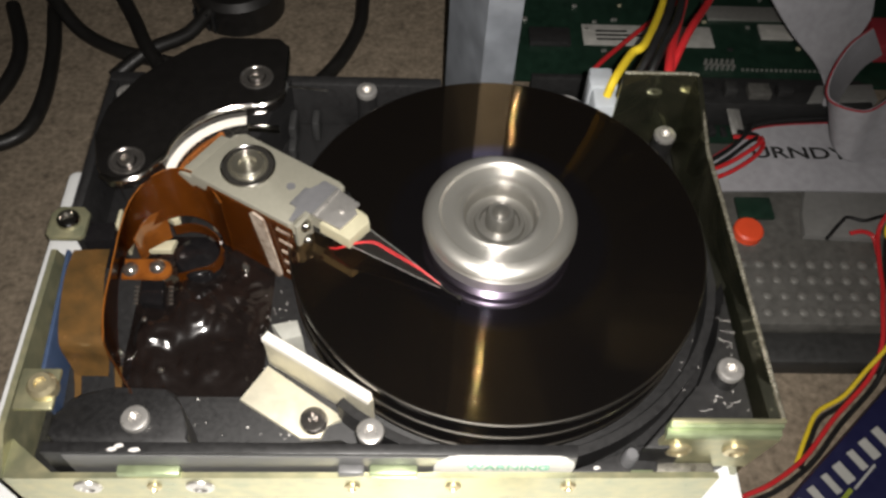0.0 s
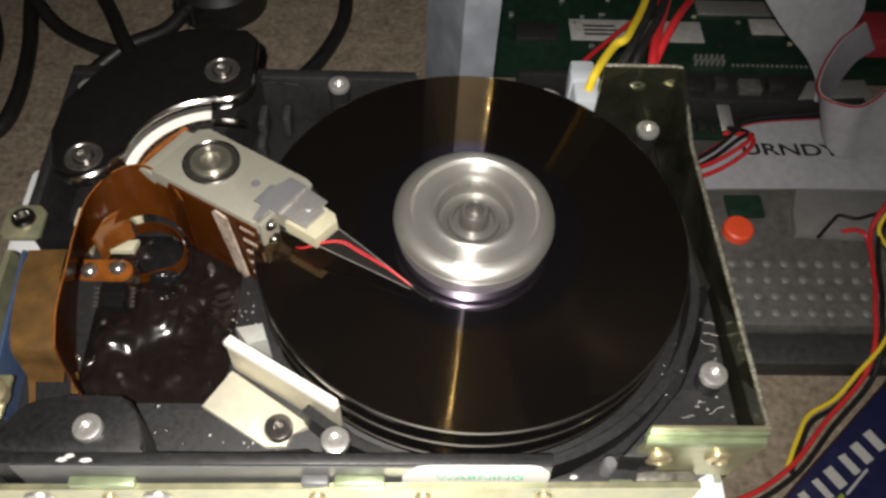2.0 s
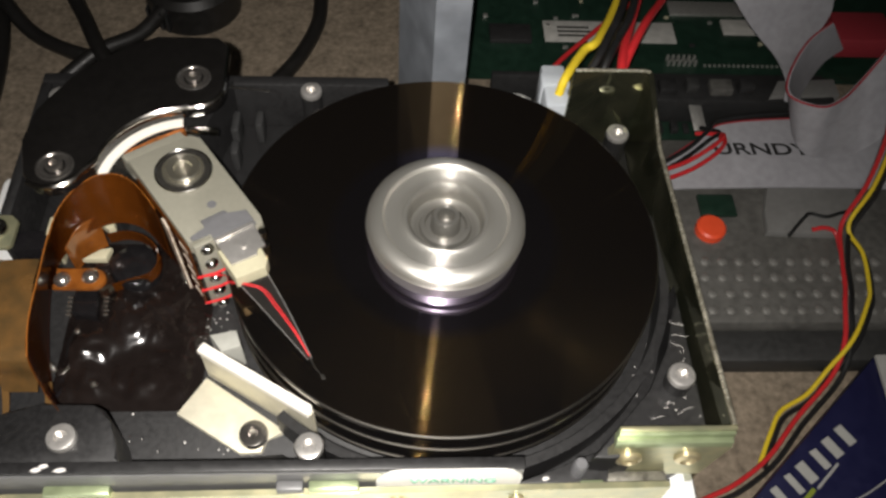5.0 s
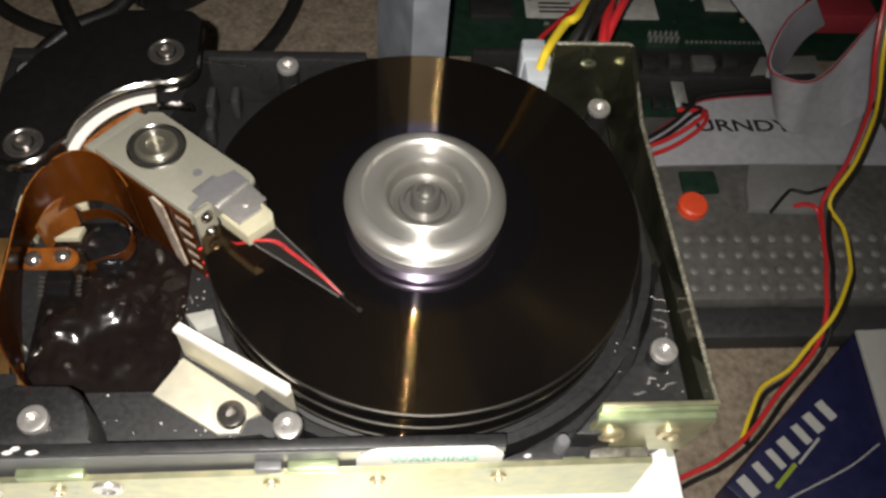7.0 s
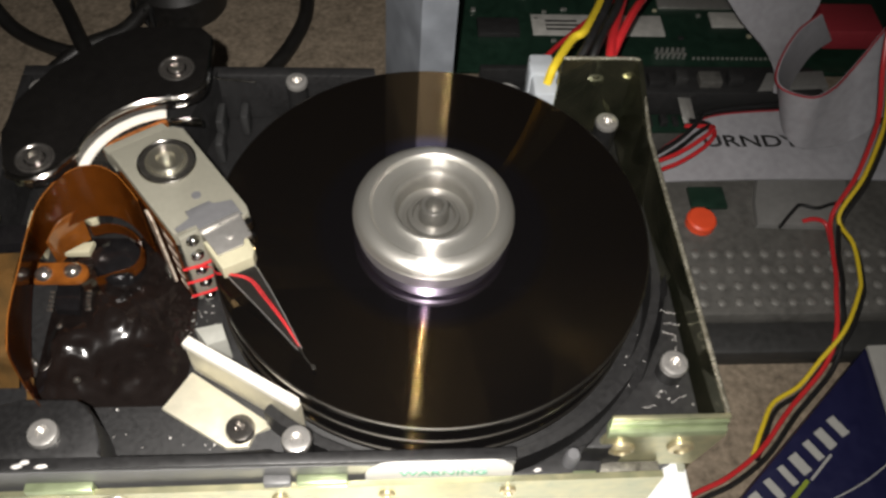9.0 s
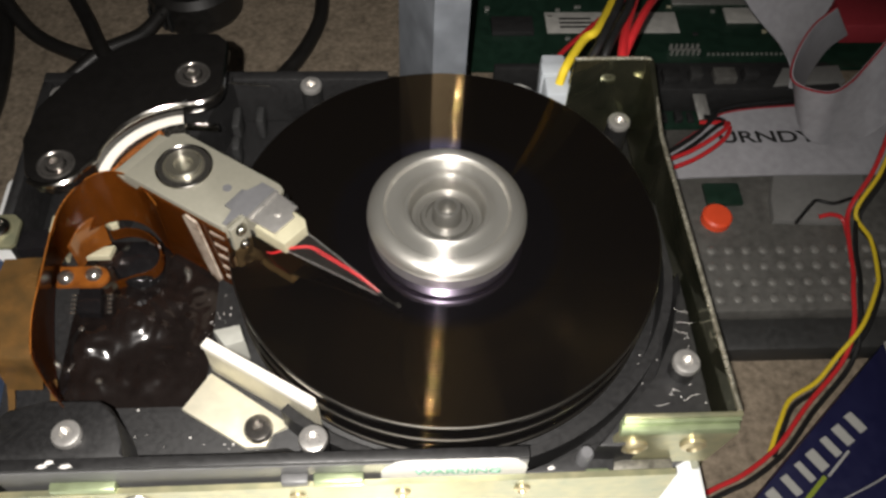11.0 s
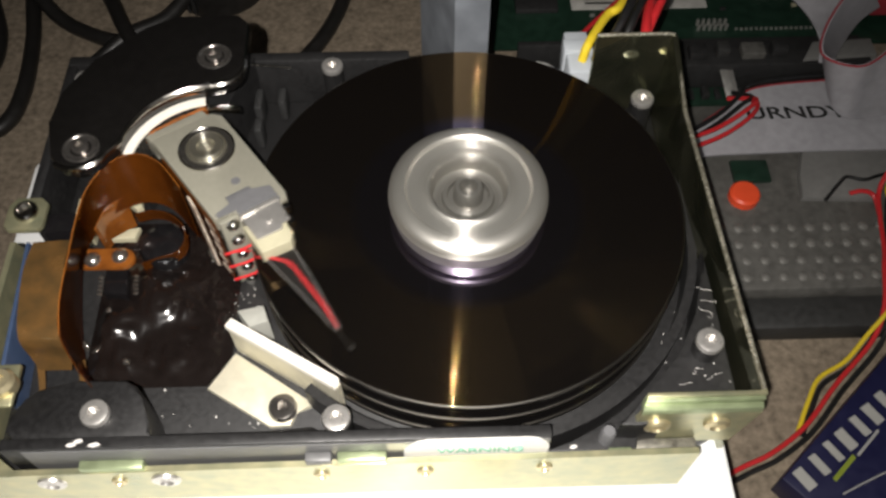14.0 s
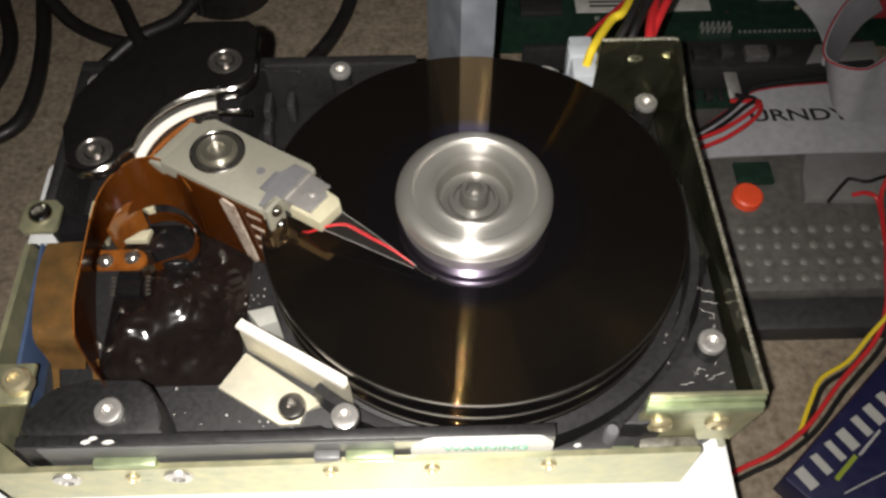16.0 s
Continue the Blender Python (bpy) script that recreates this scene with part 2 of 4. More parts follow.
def lathe(bm, profile, cx=0.0, cy=0.0, seg=32):
    rings = []
    for r, z in profile:
        if r < 1e-6:
            rings.append([bm.verts.new((cx, cy, z))])
        else:
            rings.append([bm.verts.new((cx + r * math.cos(2 * math.pi * k / seg), cy + r * math.sin(2 * math.pi * k / seg), z)) for k in range(seg)])
    for a, b in zip(rings, rings[1:]):
        for k in range(seg):
            j = (k + 1) % seg
            if len(a) == 1 and len(b) == 1:
                continue
            if len(a) == 1:
                bm.faces.new((a[0], b[k], b[j]))
            elif len(b) == 1:
                bm.faces.new((a[k], b[0], a[j]))
            else:
                bm.faces.new((a[k], b[k], b[j], a[j]))
    return bm


def prism(bm, outline, z0, z1, bevel=0.0):
    low = [bm.verts.new((x, y, z0)) for x, y in outline]
    top = [bm.verts.new((x, y, z1)) for x, y in outline]
    n = len(outline)
    cap = bm.faces.new(top)
    bm.faces.new(list(reversed(low)))
    for k in range(n):
        bm.faces.new((low[k], low[(k + 1) % n], top[(k + 1) % n], top[k]))
    if bevel:
        bmesh.ops.bevel(bm, geom=list(cap.edges), offset=bevel, segments=2, affect="EDGES", profile=0.5)
    return bm


def smooth_path(points, steps=8):
    p = [Vector(q) for q in points]
    p = [2 * p[0] - p[1], *p, 2 * p[-1] - p[-2]]
    out = []
    for a, b, c, d in zip(p, p[1:], p[2:], p[3:]):
        for k in range(steps):
            t = k / steps
            out.append(0.5 * ((2 * b) + (c - a) * t + (2 * a - 5 * b + 4 * c - d) * t * t + (3 * b - a - 3 * c + d) * t ** 3))
    return out + [p[-2]]


def tube(bm, points, r, seg=10, steps=8):
    path = smooth_path(points, steps)
    rings, up = [], Vector((0.13, 0.2, 0.97))
    for k, c in enumerate(path):
        way = (path[min(k + 1, len(path) - 1)] - path[max(k - 1, 0)]).normalized()
        side = way.cross(up).normalized() if way.cross(up).length > 1e-3 else Vector((1, 0, 0))
        up = side.cross(way).normalized()
        rings.append([bm.verts.new(c + r * (math.cos(2 * math.pi * i / seg) * side + math.sin(2 * math.pi * i / seg) * up)) for i in range(seg)])
    for a, b in zip(rings, rings[1:]):
        for i in range(seg):
            bm.faces.new((a[i], a[(i + 1) % seg], b[(i + 1) % seg], b[i]))
    bm.faces.new(list(reversed(rings[0])))
    bm.faces.new(rings[-1])
    return bm


def sheet(bm, left, right, thick, steps=8):
    """A bent strip between two rails, of that thickness."""
    a, b = smooth_path(left, steps), smooth_path(right, steps)
    rows = []
    for k in range(len(a)):
        way = a[min(k + 1, len(a) - 1)] - a[max(k - 1, 0)]
        n = way.cross(b[k] - a[k])
        n = n.normalized() * thick if n.length > 1e-6 else Vector((0, 0, thick))
        rows.append([bm.verts.new(q) for q in (a[k], b[k], b[k] + n, a[k] + n)])
    for p, q in zip(rows, rows[1:]):
        for i in range(4):
            j = (i + 1) % 4
            bm.faces.new((p[i], p[j], q[j], q[i]))
    bm.faces.new(rows[0][::-1])
    bm.faces.new(rows[-1])
    return bm


def thing(name, at, label, category, group="", kind=""):
    ob = tagged(new(name), label, category, group, kind)
    ob.location = Vector(at) * MM
    ob.empty_display_size = 0.005
    ORIGIN[ob] = Vector(at)
    return ob


def mesh_of(name, bm, mat, origin, smooth=True):
    bmesh.ops.recalc_face_normals(bm, faces=bm.faces[:])
    data = bpy.data.meshes.new(name)
    for v in bm.verts:
        v.co = (v.co - origin) * MM
    if smooth:
        for f in bm.faces:
            f.smooth = True
        for e in bm.edges:
            if len(e.link_faces) == 2 and e.calc_face_angle(0) > 0.6:
                e.smooth = False
    bm.to_mesh(data)
    bm.free()
    data.materials.append(mat)
    return data


def part(name, bm, mat, parent, label="", at=None, local=False):
    """Links a bmesh as one mesh under a thing or part. at: its own origin; local: the mesh is in the parent's space."""
    base = Vector((0, 0, 0)) if local else ORIGIN[parent]
    origin = Vector(at) if at is not None else base
    ob = new(name, mesh_of(name, bm, mat, origin))
    ob.parent = parent
    ob.location = (origin - base) * MM
    ORIGIN[ob] = origin
    if label:
        ob["label"] = label
    return ob


def single(name, bm, mat, at, label, category, group="", kind=""):
    ob = new(name, mesh_of(name, bm, mat, Vector(at)))
    ob.location = Vector(at) * MM
    ORIGIN[ob] = Vector(at)
    return tagged(ob, label, category, group, kind)


def arc(cx, cy, r, a0, a1, n):
    return [(cx + r * math.cos(radians(a0 + (a1 - a0) * k / n)), cy + r * math.sin(radians(a0 + (a1 - a0) * k / n))) for k in range(n + 1)]


def screw_mesh(x, y, top, r=2.6, deep=1.6, recess=0.5, star=True):
    """Round-headed screw with a sunken star socket."""
    bm = bmesh.new()
    lathe(bm, [(r * 0.95, top - deep), (r, top - deep * 0.5), (r * 0.92, top - 0.12), (r * 0.8, top), (r * recess, top), (r * recess * 0.9, top - deep * 0.75), (0, top - deep * 0.7)], x, y, 24)
    for k in range(6 if star else 0):
        a = math.pi * k / 3
        box(bm, -0.14 * r, 0.14 * r, -0.14 * r, 0.14 * r, top - deep * 0.75, top - 0.1, 0, Matrix.Translation((x + r * recess * math.cos(a), y + r * recess * math.sin(a), 0)))
    return bm


# ---- room: carpet, with unseen walls and ceiling added to enclose it ----
bm = bmesh.new()
box(bm, -1500, 1500, -1500, 1500, FLOOR - 30, FLOOR)
single("floor", bm, CARPET, (0, 0, FLOOR), "worn beige loop-pile carpet", "floor", kind="structure")
bm = bmesh.new()
box(bm, -1500, 1500, -1500, 1500, 2300, 2360)
single("ceiling", bm, PLASTER, (0, 0, 2300), "dim plain ceiling, added out of view", "ceiling", kind="structure")
for nm, b in (("wall_north", (-1500, 1500, 1500, 1560)), ("wall_east", (1500, 1560, -1560, 1560)), ("wall_west", (-1560, -1500, -1560, 1560))):
    bm = bmesh.new()
    box(bm, *b, FLOOR - 30, 2360)
    single(nm, bm, PLASTER, (b[0], b[2], FLOOR), "dim plain plaster wall, added out of view", "wall", kind="structure")


# Unseen wall; its opening is made up to let the fill light in.
bm = bmesh.new()
box(bm, -1560, -150, -1560, -1500, FLOOR - 30, 2360)
box(bm, 750, 1560, -1560, -1500, FLOOR - 30, 2360)
box(bm, -150, 750, -1560, -1500, 2000, 2360)
single("wall_south", bm, PLASTER, (0, -1500, FLOOR), "dim plain plaster wall, unseen, with an opening added for fill", "wall", kind="structure")


# ---- white device that carries the drive ----
def white_device():
    t = thing("white_device", (-28, 110, FLOOR), "flat white plastic computer case lying under the drive", "case")
    bm = bmesh.new()
    box(bm, -112, 55, 10, 176, FLOOR, 44, 2.5)
    part("body", bm, WHITE_PLASTIC, t)
    bm = bmesh.new()
    box(bm, -26, 8, 66, 78, 43.8, 44.6, 0.3)
    part("latch", bm, ALU, t, "small bare metal plate")


white_device()


# ---- hard disk drive ----
drive = thing("hard_disk_drive", (-22, 137, 44), "opened black hard disk drive with spinning platters", "hard drive")


def casting():
    bm = bmesh.new()
    prism(bm, [(-96, 90), (-92, 86.2), (36, 86.2), (50, 93), (50, 187.8), (-96, 187.8)], 46, 54, 0.6)
    part("base", bm, BLACK, drive, "black painted cast base")
    bm = bmesh.new()
    box(bm, -88, 13.6, 86.2, 88.4, 54, 70.2, 0.25)
    part("front_wall", bm, BLACK, drive)
    # Broken glints on the front edge, put in as thin chrome tubes.
    bm = bmesh.new()
    for x0, x1 in ((-58, -44), (-42, -30), (-21, -16), (-14, 6)):
        tube(bm, [(x0, 86.4, 70.0), ((x0 + x1) / 2, 86.45, 70.05), (x1, 86.4, 70.0)], 0.16, 6, 4)
    part("worn_or_glint_edge", bm, CHROME, drive, "chrome strips for the glints on the front edge")
    # Front face of the base in a lighter grey than its top.
    bm = bmesh.new()
    box(bm, -84, 13.4, 85.95, 86.18, 58, 69.2)
    part("front_strip", bm, FACE, drive, "grey strip on the front of the base")
    bm = bmesh.new()
    lathe(bm, [(1.5, 59), (1.5, 64.4), (1.1, 65), (0, 65)], 25.4, 88.8, 16)
    part("peg", bm, ARM_GREY, drive, "grey locating peg")
    bm = bmesh.new()
    box(bm, -96, -12, 184.6, 187.8, 54, 69, 0.5)
    part("back_wall", bm, BLACK, drive)
    bm = bmesh.new()
    box(bm, -96, -93.5, 140, 184.6, 54, 69, 0.5)
    part("side_wall", bm, BLACK, drive)
    bm = bmesh.new()
    prism(bm, [(13.8, 86.3), (31, 86.3), (33, 93.6), (27.5, 91.8), (20.5, 88.6), (13.8, 87.2)], 54, 60.5, 0.4)
    part("apron", bm, BLACK, drive)
    # round shroud about the platters, open towards the actuator
    bm = bmesh.new()
    ring = arc(*HUB, 49.2, -132, 128, 90)
    outer = arc(*HUB, 51.2, 128, -132, 90)
    prism(bm, ring + outer, 54, 62.0)
    part("shroud", bm, BLACK, drive)
    # sloping apron between shroud and front wall
    bm = bmesh.new()
    prism(bm, [(-60, 88.4), (-24, 88.4), (-24, 90), (-33, 95), (-46, 94), (-60, 94)], 54, 55.5, 0.4)
    part("step", bm, BLACK, drive)
    bm = bmesh.new()
    prism(bm, [(-86, 88.5), (-60.5, 88.5), (-61.6, 91.5), (-63.6, 96.4), (-65.0, 98.8), (-67.2, 100.0), (-77, 100.3), (-83.4, 98.6), (-85.4, 96.6), (-88, 93.6), (-88, 90)], 54, 69.3, 0.8)
    part("pad", bm, BLACK, drive)
    bm = bmesh.new()
    prism(bm, [(27, 89.0), (31, 88.8), (50.6, 92.2), (50.3, 128), (49.6, 122), (46.4, 112), (41.2, 102.6), (33, 94.8)], 54, 67.2, 0.6)
    part("corner_pad", bm, BLACK, drive)


casting()
BOSSES = [(-90, 179, 70.6, 2.7), (-31, 183, 69.2, 2.7), (44, 171, 68.3, 2.8), (46, 104, 72.2, 2.8), (-71.5, 93, 70.8, 2.8), (-26.4, 91, 70.2, 2.8)]
for x, y, z, r in BOSSES:
    bm = bmesh.new()
    lathe(bm, [(r * 0.95, 54), (r * 0.95, z - 2.6), (r, z - 1.6)], x, y, 20)
    post = part("boss", bm, BLACK, drive)
    part("screw", screw_mesh(x, y, z, r, 1.5, 0.42, False), STEEL, post, "bright steel screw")


def magnet():
    outline = arc(-55.5, 147.2, 18.3, 92, 172, 18) + arc(-81.8, 149.2, 6.2, -20, -150, 8) + [(-89.5, 155), (-88.5, 164), (-83, 174), (-73, 184), (-66, 187.6), (-52.0, 187.6), (-49.4, 185), (-49.2, 172)] + arc(-55.5, 172.0, 6.2, -5, -90, 6)
    bm = bmesh.new()
    prism(bm, outline, 77.6, 81.4, 0.5)
    yoke = part("magnet_yoke", bm, YOKE, drive, "polished black nickel magnet plate")
    bm = bmesh.new()
    rim = arc(-55.5, 172.0, 6.3, 10, -90, 8) + arc(-55.5, 147.2, 18.4, 92, 172, 18) + arc(-81.8, 149.2, 6.3, -20, -130, 10)
    tube(bm, [(x, y, 80.6) for x, y in rim], 0.75, 10, 2)
    part("polished_rim", bm, CHROME, yoke, "bright polished edge")
    for x, y in ((-81, 147.8), (-56, 174)):
        bm = bmesh.new()
        lathe(bm, [(4.0, 81.3), (3.9, 81.6), (3.6, 81.75), (3.35, 81.6), (3.2, 81.42), (2.2, 81.42)], x, y, 28)
        part("washer", bm, DARK_STEEL, yoke)
        part("screw", screw_mesh(x, y, 82.6, 1.9, 1.2, 0.55), DARK_STEEL, yoke)
    for z0, z1, m, lab in ((76.4, 77.0, WHITE, "white strip on the magnet"), (70, 76.3, DARK, "dark curved magnet")):
        bm = bmesh.new()
        prism(bm, arc(-55.5, 147.2, 16.6, 98, 172, 18) + arc(-55.5, 147.2, 18.6, 172, 98, 18), z0, z1)
        part("magnet", bm, m, drive, lab)
    bm = bmesh.new()
    prism(bm, arc(-55.5, 147.2, 18.4, 92, 172, 18) + [(-86, 150), (-84, 172), (-66, 185), (-50, 185)], 54, 70)
    part("lower_yoke", bm, BLACK, drive)
    bm = bmesh.new()
    edge = [(-57.6 + k * 0.56, 164.6 - 0.6 * (k % 2) - 0.02 * k) for k in range(14)]
    prism(bm, [(-57.6, 163.2), (-50.2, 162.7)] + edge[::-1], 74.6, 75.8, 0.1)
    part("latch_spring", bm, CHROME, drive, "bright torn metal latch")
    bm = bmesh.new()
    for x, y, d in ((-50.2, 180, 3.4), (-44.4, 181, 2.6), (-49.6, 171.5, 2.2)):
        box(bm, x - 1.0, x + 1.0, y - d, y + d, 54, 61, 0.6)
    part("filter", bm, CHIP, drive, "grey filter ribs in the corner")
    bm = bmesh.new()
    tube(bm, [(-51, 183.4, 69.2), (-46, 182.8, 69.3), (-40.8, 182.2, 69.2)], 0.3, 8, 4)
    part("clip_wire", bm, CHROME, drive, "thin bright wire along the back wall")


magnet()


def baffle():
    base = [(-55.3, 104.1), (-41.6, 95.4), (-37.3, 95.6), (-36.2, 98.5), (-32.6, 99.9), (-50.2, 112.2)]
    bm = bmesh.new()
    prism(bm, base, 54.0, 55.1, 0.25)
    b = part("baffle", bm, ALU, drive, "bare folded aluminium air baffle")
    d = Vector((23.6, -15.4)).normalized()
    n = Vector((-d.y, d.x))
    a, e = Vector((-50.0, 113.0)), Vector((-26.8, 98.6))
    bm = bmesh.new()
    q = [a, e, e + n * 1.1, a + n * 1.1]
    prism(bm, [tuple(v) for v in q], 54.2, 66.2)
    part("blade", bm, ALU, b)
    bm = bmesh.new()
    q = [a - n * 0.5 + d * 0.2, e - n * 0.5 - d * 0.4, e + n * 0.6, e + n * 1.6 - d * 0.8, a + n * 1.6 + d * 0.2]
    prism(bm, [tuple(v) for v in q], 65.4, 67.2, 0.3)
    part("lip", bm, WHITE, b, "white foam lip")
    part("screw", screw_mesh(-39, 98.8, 57.3, 3.0, 2.2, 0.42), DARK_STEEL, b)
    bm = bmesh.new()
    prism(bm, [(-49.2, 118.6), (-43.7, 119.8), (-42.3, 115.9), (-46.3, 114.6)], 54, 62.2, 0.4)
    part("stop_block", bm, STOP, drive, "pale plastic crash stop")


baffle()


# spindle: platters and clamp turn together
spindle = part("spindle", lathe(bmesh.new(), [(12, 55), (12, 72.5), (0, 72.5)], *HUB, 48), ALU, drive, "", (*HUB, 71))
for k in range(3):
    z = 71 - 6 * k
    bm = bmesh.new()
    lathe(bm, [(12, z), (46.25, z), (46.55, z - 0.22), (46.55, z - 1.4), (46.3, z - 1.6), (12, z - 1.6)], *HUB, 160)
    disc = part("platter", bm, PLATTER, spindle, "dark brown mirror-like platter")
    disc.data.materials.append(RIM)
    for f in disc.data.polygons:
        f.material_index = 1 if min(Vector((disc.data.vertices[i].co.x, disc.data.vertices[i].co.y)).length for i in f.vertices) > 0.045 else 0
    if k < 2:
        bm = bmesh.new()
        lathe(bm, [(15.5, z - 1.6), (15.5, z - 6)], *HUB, 64)
        part("spacer", bm, ALU, spindle)
bm = bmesh.new()
lathe(bm, [(16.2, 71), (16.3, 74.2), (16.9, 74.6), (17.0, 75.4), (16.7, 75.8), (16.6, 76.2), (16.85, 76.6), (16.6, 77.2), (16.0, 77.75), (15.2, 78.15), (14.3, 78.4), (13.5, 78.4), (13.1, 78.0),
           (12.9, 77.6), (12.4, 77.55), (11.0, 77.35), (9.4, 77.4), (8.9, 77.7), (8.3, 77.6), (7.8, 76.6), (7.5, 74.0), (5.7, 73.6), (5.4, 74.8), (4.5, 75.0), (4.3, 74.0),
           (3.2, 74.0), (3.1, 77.5), (2.7, 78.2), (1.9, 78.1), (1.7, 74.5), (0, 74.2)], *HUB, 96)
part("clamp", bm, CLAMP, spindle, "turned aluminium clamp cap")

# ---- actuator: built along its own x axis from the pivot ----
ARM_IN, ARM_OUT = -35.0, -59.0
arm = part("actuator_arm", prism(bmesh.new(), [(-8.8, -9.0), (17.4, -7.0), (18.2, -6.2), (18.2, -2.2), (22.4, -2.0), (22.8, 3.6), (20.6, 8.2), (19.0, 8.6), (-6.8, 7.0), (-8.8, 5.2)], 0.0, 3.9, 0.35), ARM, drive, "matt grey aluminium head arm", (0, 0, 0), True)


def actuator():
    bm = bmesh.new()
    prism(bm, [(-8, -8), (7.5, -7), (7.5, 7), (-7, 6.2)], -18, 0)
    part("arm_block", bm, ARM, arm, local=True)
    for k in range(1, 4):
        z = -6.0 * k
        bm = bmesh.new()
        prism(bm, [(7.5, -7.2), (17.4, -6.6), (18.2, -6), (18.6, -1.4), (22.3, -1.2), (22.3, 5), (7.5, 8)], z + 0.5, z + 2.6)
        part("lower_arm", bm, DARK, arm, local=True)
    bm = bmesh.new()
    lathe(bm, [(6.2, 3.9), (6.1, 4.2), (5.95, 4.3), (5.75, 4.2), (5.6, 3.95)], 0, 0, 40)
    part("ring", bm, CHROME, arm, local=True)
    bm = bmesh.new()
    lathe(bm, [(5.7, 3.95), (5.65, 4.1), (4.0, 4.1), (3.9, 4.0)], 0, 0, 40)
    part("bearing", bm, DARK, arm, local=True)
    bm = bmesh.new()
    lathe(bm, [(4.5, 4.0), (4.45, 4.5), (4.2, 4.6), (4.0, 4.3), (3.75, 4.3), (3.7, 4.9), (3.45, 5.2), (3.1, 5.15), (2.0, 4.95), (1.8, 4.3), (0, 4.1)], 0, 0, 36)
    part("pivot_screw", bm, PIVOT_STEEL, arm, "bright pivot screw", local=True)
    bm = bmesh.new()
    lathe(bm, [(1.0, 3.92), (0.95, 4.02), (0, 3.98)], 11.3, 1.2, 20)
    part("dimple", bm, ARM_GREY, arm, local=True)
    bm = bmesh.new()
    prism(bm, [(14.2, -2.6), (16.3, -2.6), (17.0, -6.2), (18.0, -6.0), (18.2, -2.2), (22.3, -2.0), (22.6, 4.2), (20.6, 6.8), (16.4, 6.6), (15.4, 3.0), (14.2, 2.6)], 3.9, 4.35, 0.1)
    part("head_plate", bm, ARM_GREY, arm, "darker grey pressed plate", local=True)
    bm = bmesh.new()
    prism(bm, [(20.6, -2.4), (27.6, -2.0), (28.0, 3.4), (26.8, 4.0), (26.8, 5.8), (20.6, 6.2)], 4.35, 4.9, 0.12)
    box(bm, 20.4, 21.3, -2.5, 6.2, 4.9, 5.3, 0.15)
    part("clip", bm, STEEL, arm, "satin spring clip", local=True)
    bm = bmesh.new()
    lathe(bm, [(0.75, 4.9), (0.65, 5.4), (0, 5.5)], 24.8, 2.0, 14)
    part("rivet", bm, STEEL, arm, local=True)
    bm = bmesh.new()
    prism(bm, [(22.6, -2.9), (30.4, -2.6), (31.0, 3.6), (29.6, 4.8), (22.9, 5.2)], 0.6, 4.0, 0.35)
    part("head_block", bm, CREAM, arm, "cream plastic head block", local=True)
    bm = bmesh.new()
    a = [(29.6, -2.2, 0.9), (39, -0.2, -0.6), (50.6, 1.9, -2.0)]
    b = [(29.6, 3.8, 0.9), (39, 3.6, -0.6), (50.8, 2.7, -2.0)]
    sheet(bm, a, b, 0.15)
    part("suspension", bm, CLEAR, arm, "thin dark head suspension", local=True)
    for a in ([(29.6, -2.2, 1.1), (39, -0.2, -0.4), (50.6, 1.9, -1.8)], [(29.6, 3.8, 1.1), (39, 3.6, -0.4), (50.8, 2.7, -1.8)]):
        bm = bmesh.new()
        tube(bm, a, 0.09, 6)
        part("suspension_edge", bm, STEEL, arm, local=True)
    for off in (0.0, 0.45):
        bm = bmesh.new()
        tube(bm, [(18.6, -7.2, -7.6), (20.6, -4.4, -6.6 + off), (23.0, -2.6, -5.0), (27.0, -3.2, -1.6 + off), (31, -1.4 + off, 1.6), (34, 0.9 + off, 1.7), (38, 1.5 + off, 1.0), (45, 2.2 + off * 0.6, 0.0), (50.4, 2.4, -1.4)], 0.12, 8)
        part("wire", bm, WIRE_RED, arm, "fine red enamelled wire", local=True)
    bm = bmesh.new()
    tube(bm, [(50.4, 2.4, -1.7), (52.6, 2.3, -2.1), (55.2, 2.6, -2.3)], 0.12, 6)
    box(bm, 54.6, 55.8, 2.2, 3.0, -2.55, -2.0, 0.15)
    part("head", bm, DARK, arm, "tiny dark head", local=True)
    bm = bmesh.new()
    box(bm, 18.3, 19.3, -6.4, -1.6, -19.5, 3.4, 0.2)
    part("terminal_strip", bm, ARM, arm, "grey end strip with screw heads", local=True)
    for k in range(5):
        bm = bmesh.new()
        lathe(bm, [(1.45, -0.2), (1.45, 0.35), (1.1, 0.5), (0.95, 0.9), (0.5, 1.3), (0, 1.4)], 0, 0, 16)
        bmesh.ops.transform(bm, matrix=Matrix.Translation((19.3, -4.0, 1.6 - 5.2 * k)) @ Matrix.Rotation(radians(75), 4, "Y"), verts=bm.verts[:])
        part("terminal", bm, CHROME, arm, "dark chrome screw head", local=True)
        if k > 1:
            bm = bmesh.new()
            z = 4.4 - 5.2 * k
            for d in (0.0, 0.5):
                tube(bm, [(18.9, -7.6, z - 0.9 - d), (19.8, -5.6, z - 0.3 - d), (20.4, -3.6, z - d), (20.6, -1.2, z + 0.2 - d)], 0.15, 6)
            part("wire_loop", bm, WIRE_RED, arm, local=True)
    for x, z in ((21.9, 2.4), (22.6, -2.0)):
        bm = bmesh.new()
        lathe(bm, [(1.2, z - 1.3), (1.3, z - 0.2), (0.95, z + 0.7), (0, z + 1.0)], x, 7.0, 14)
        part("side_screw", bm, CHROME, arm, local=True)
    bm = bmesh.new()
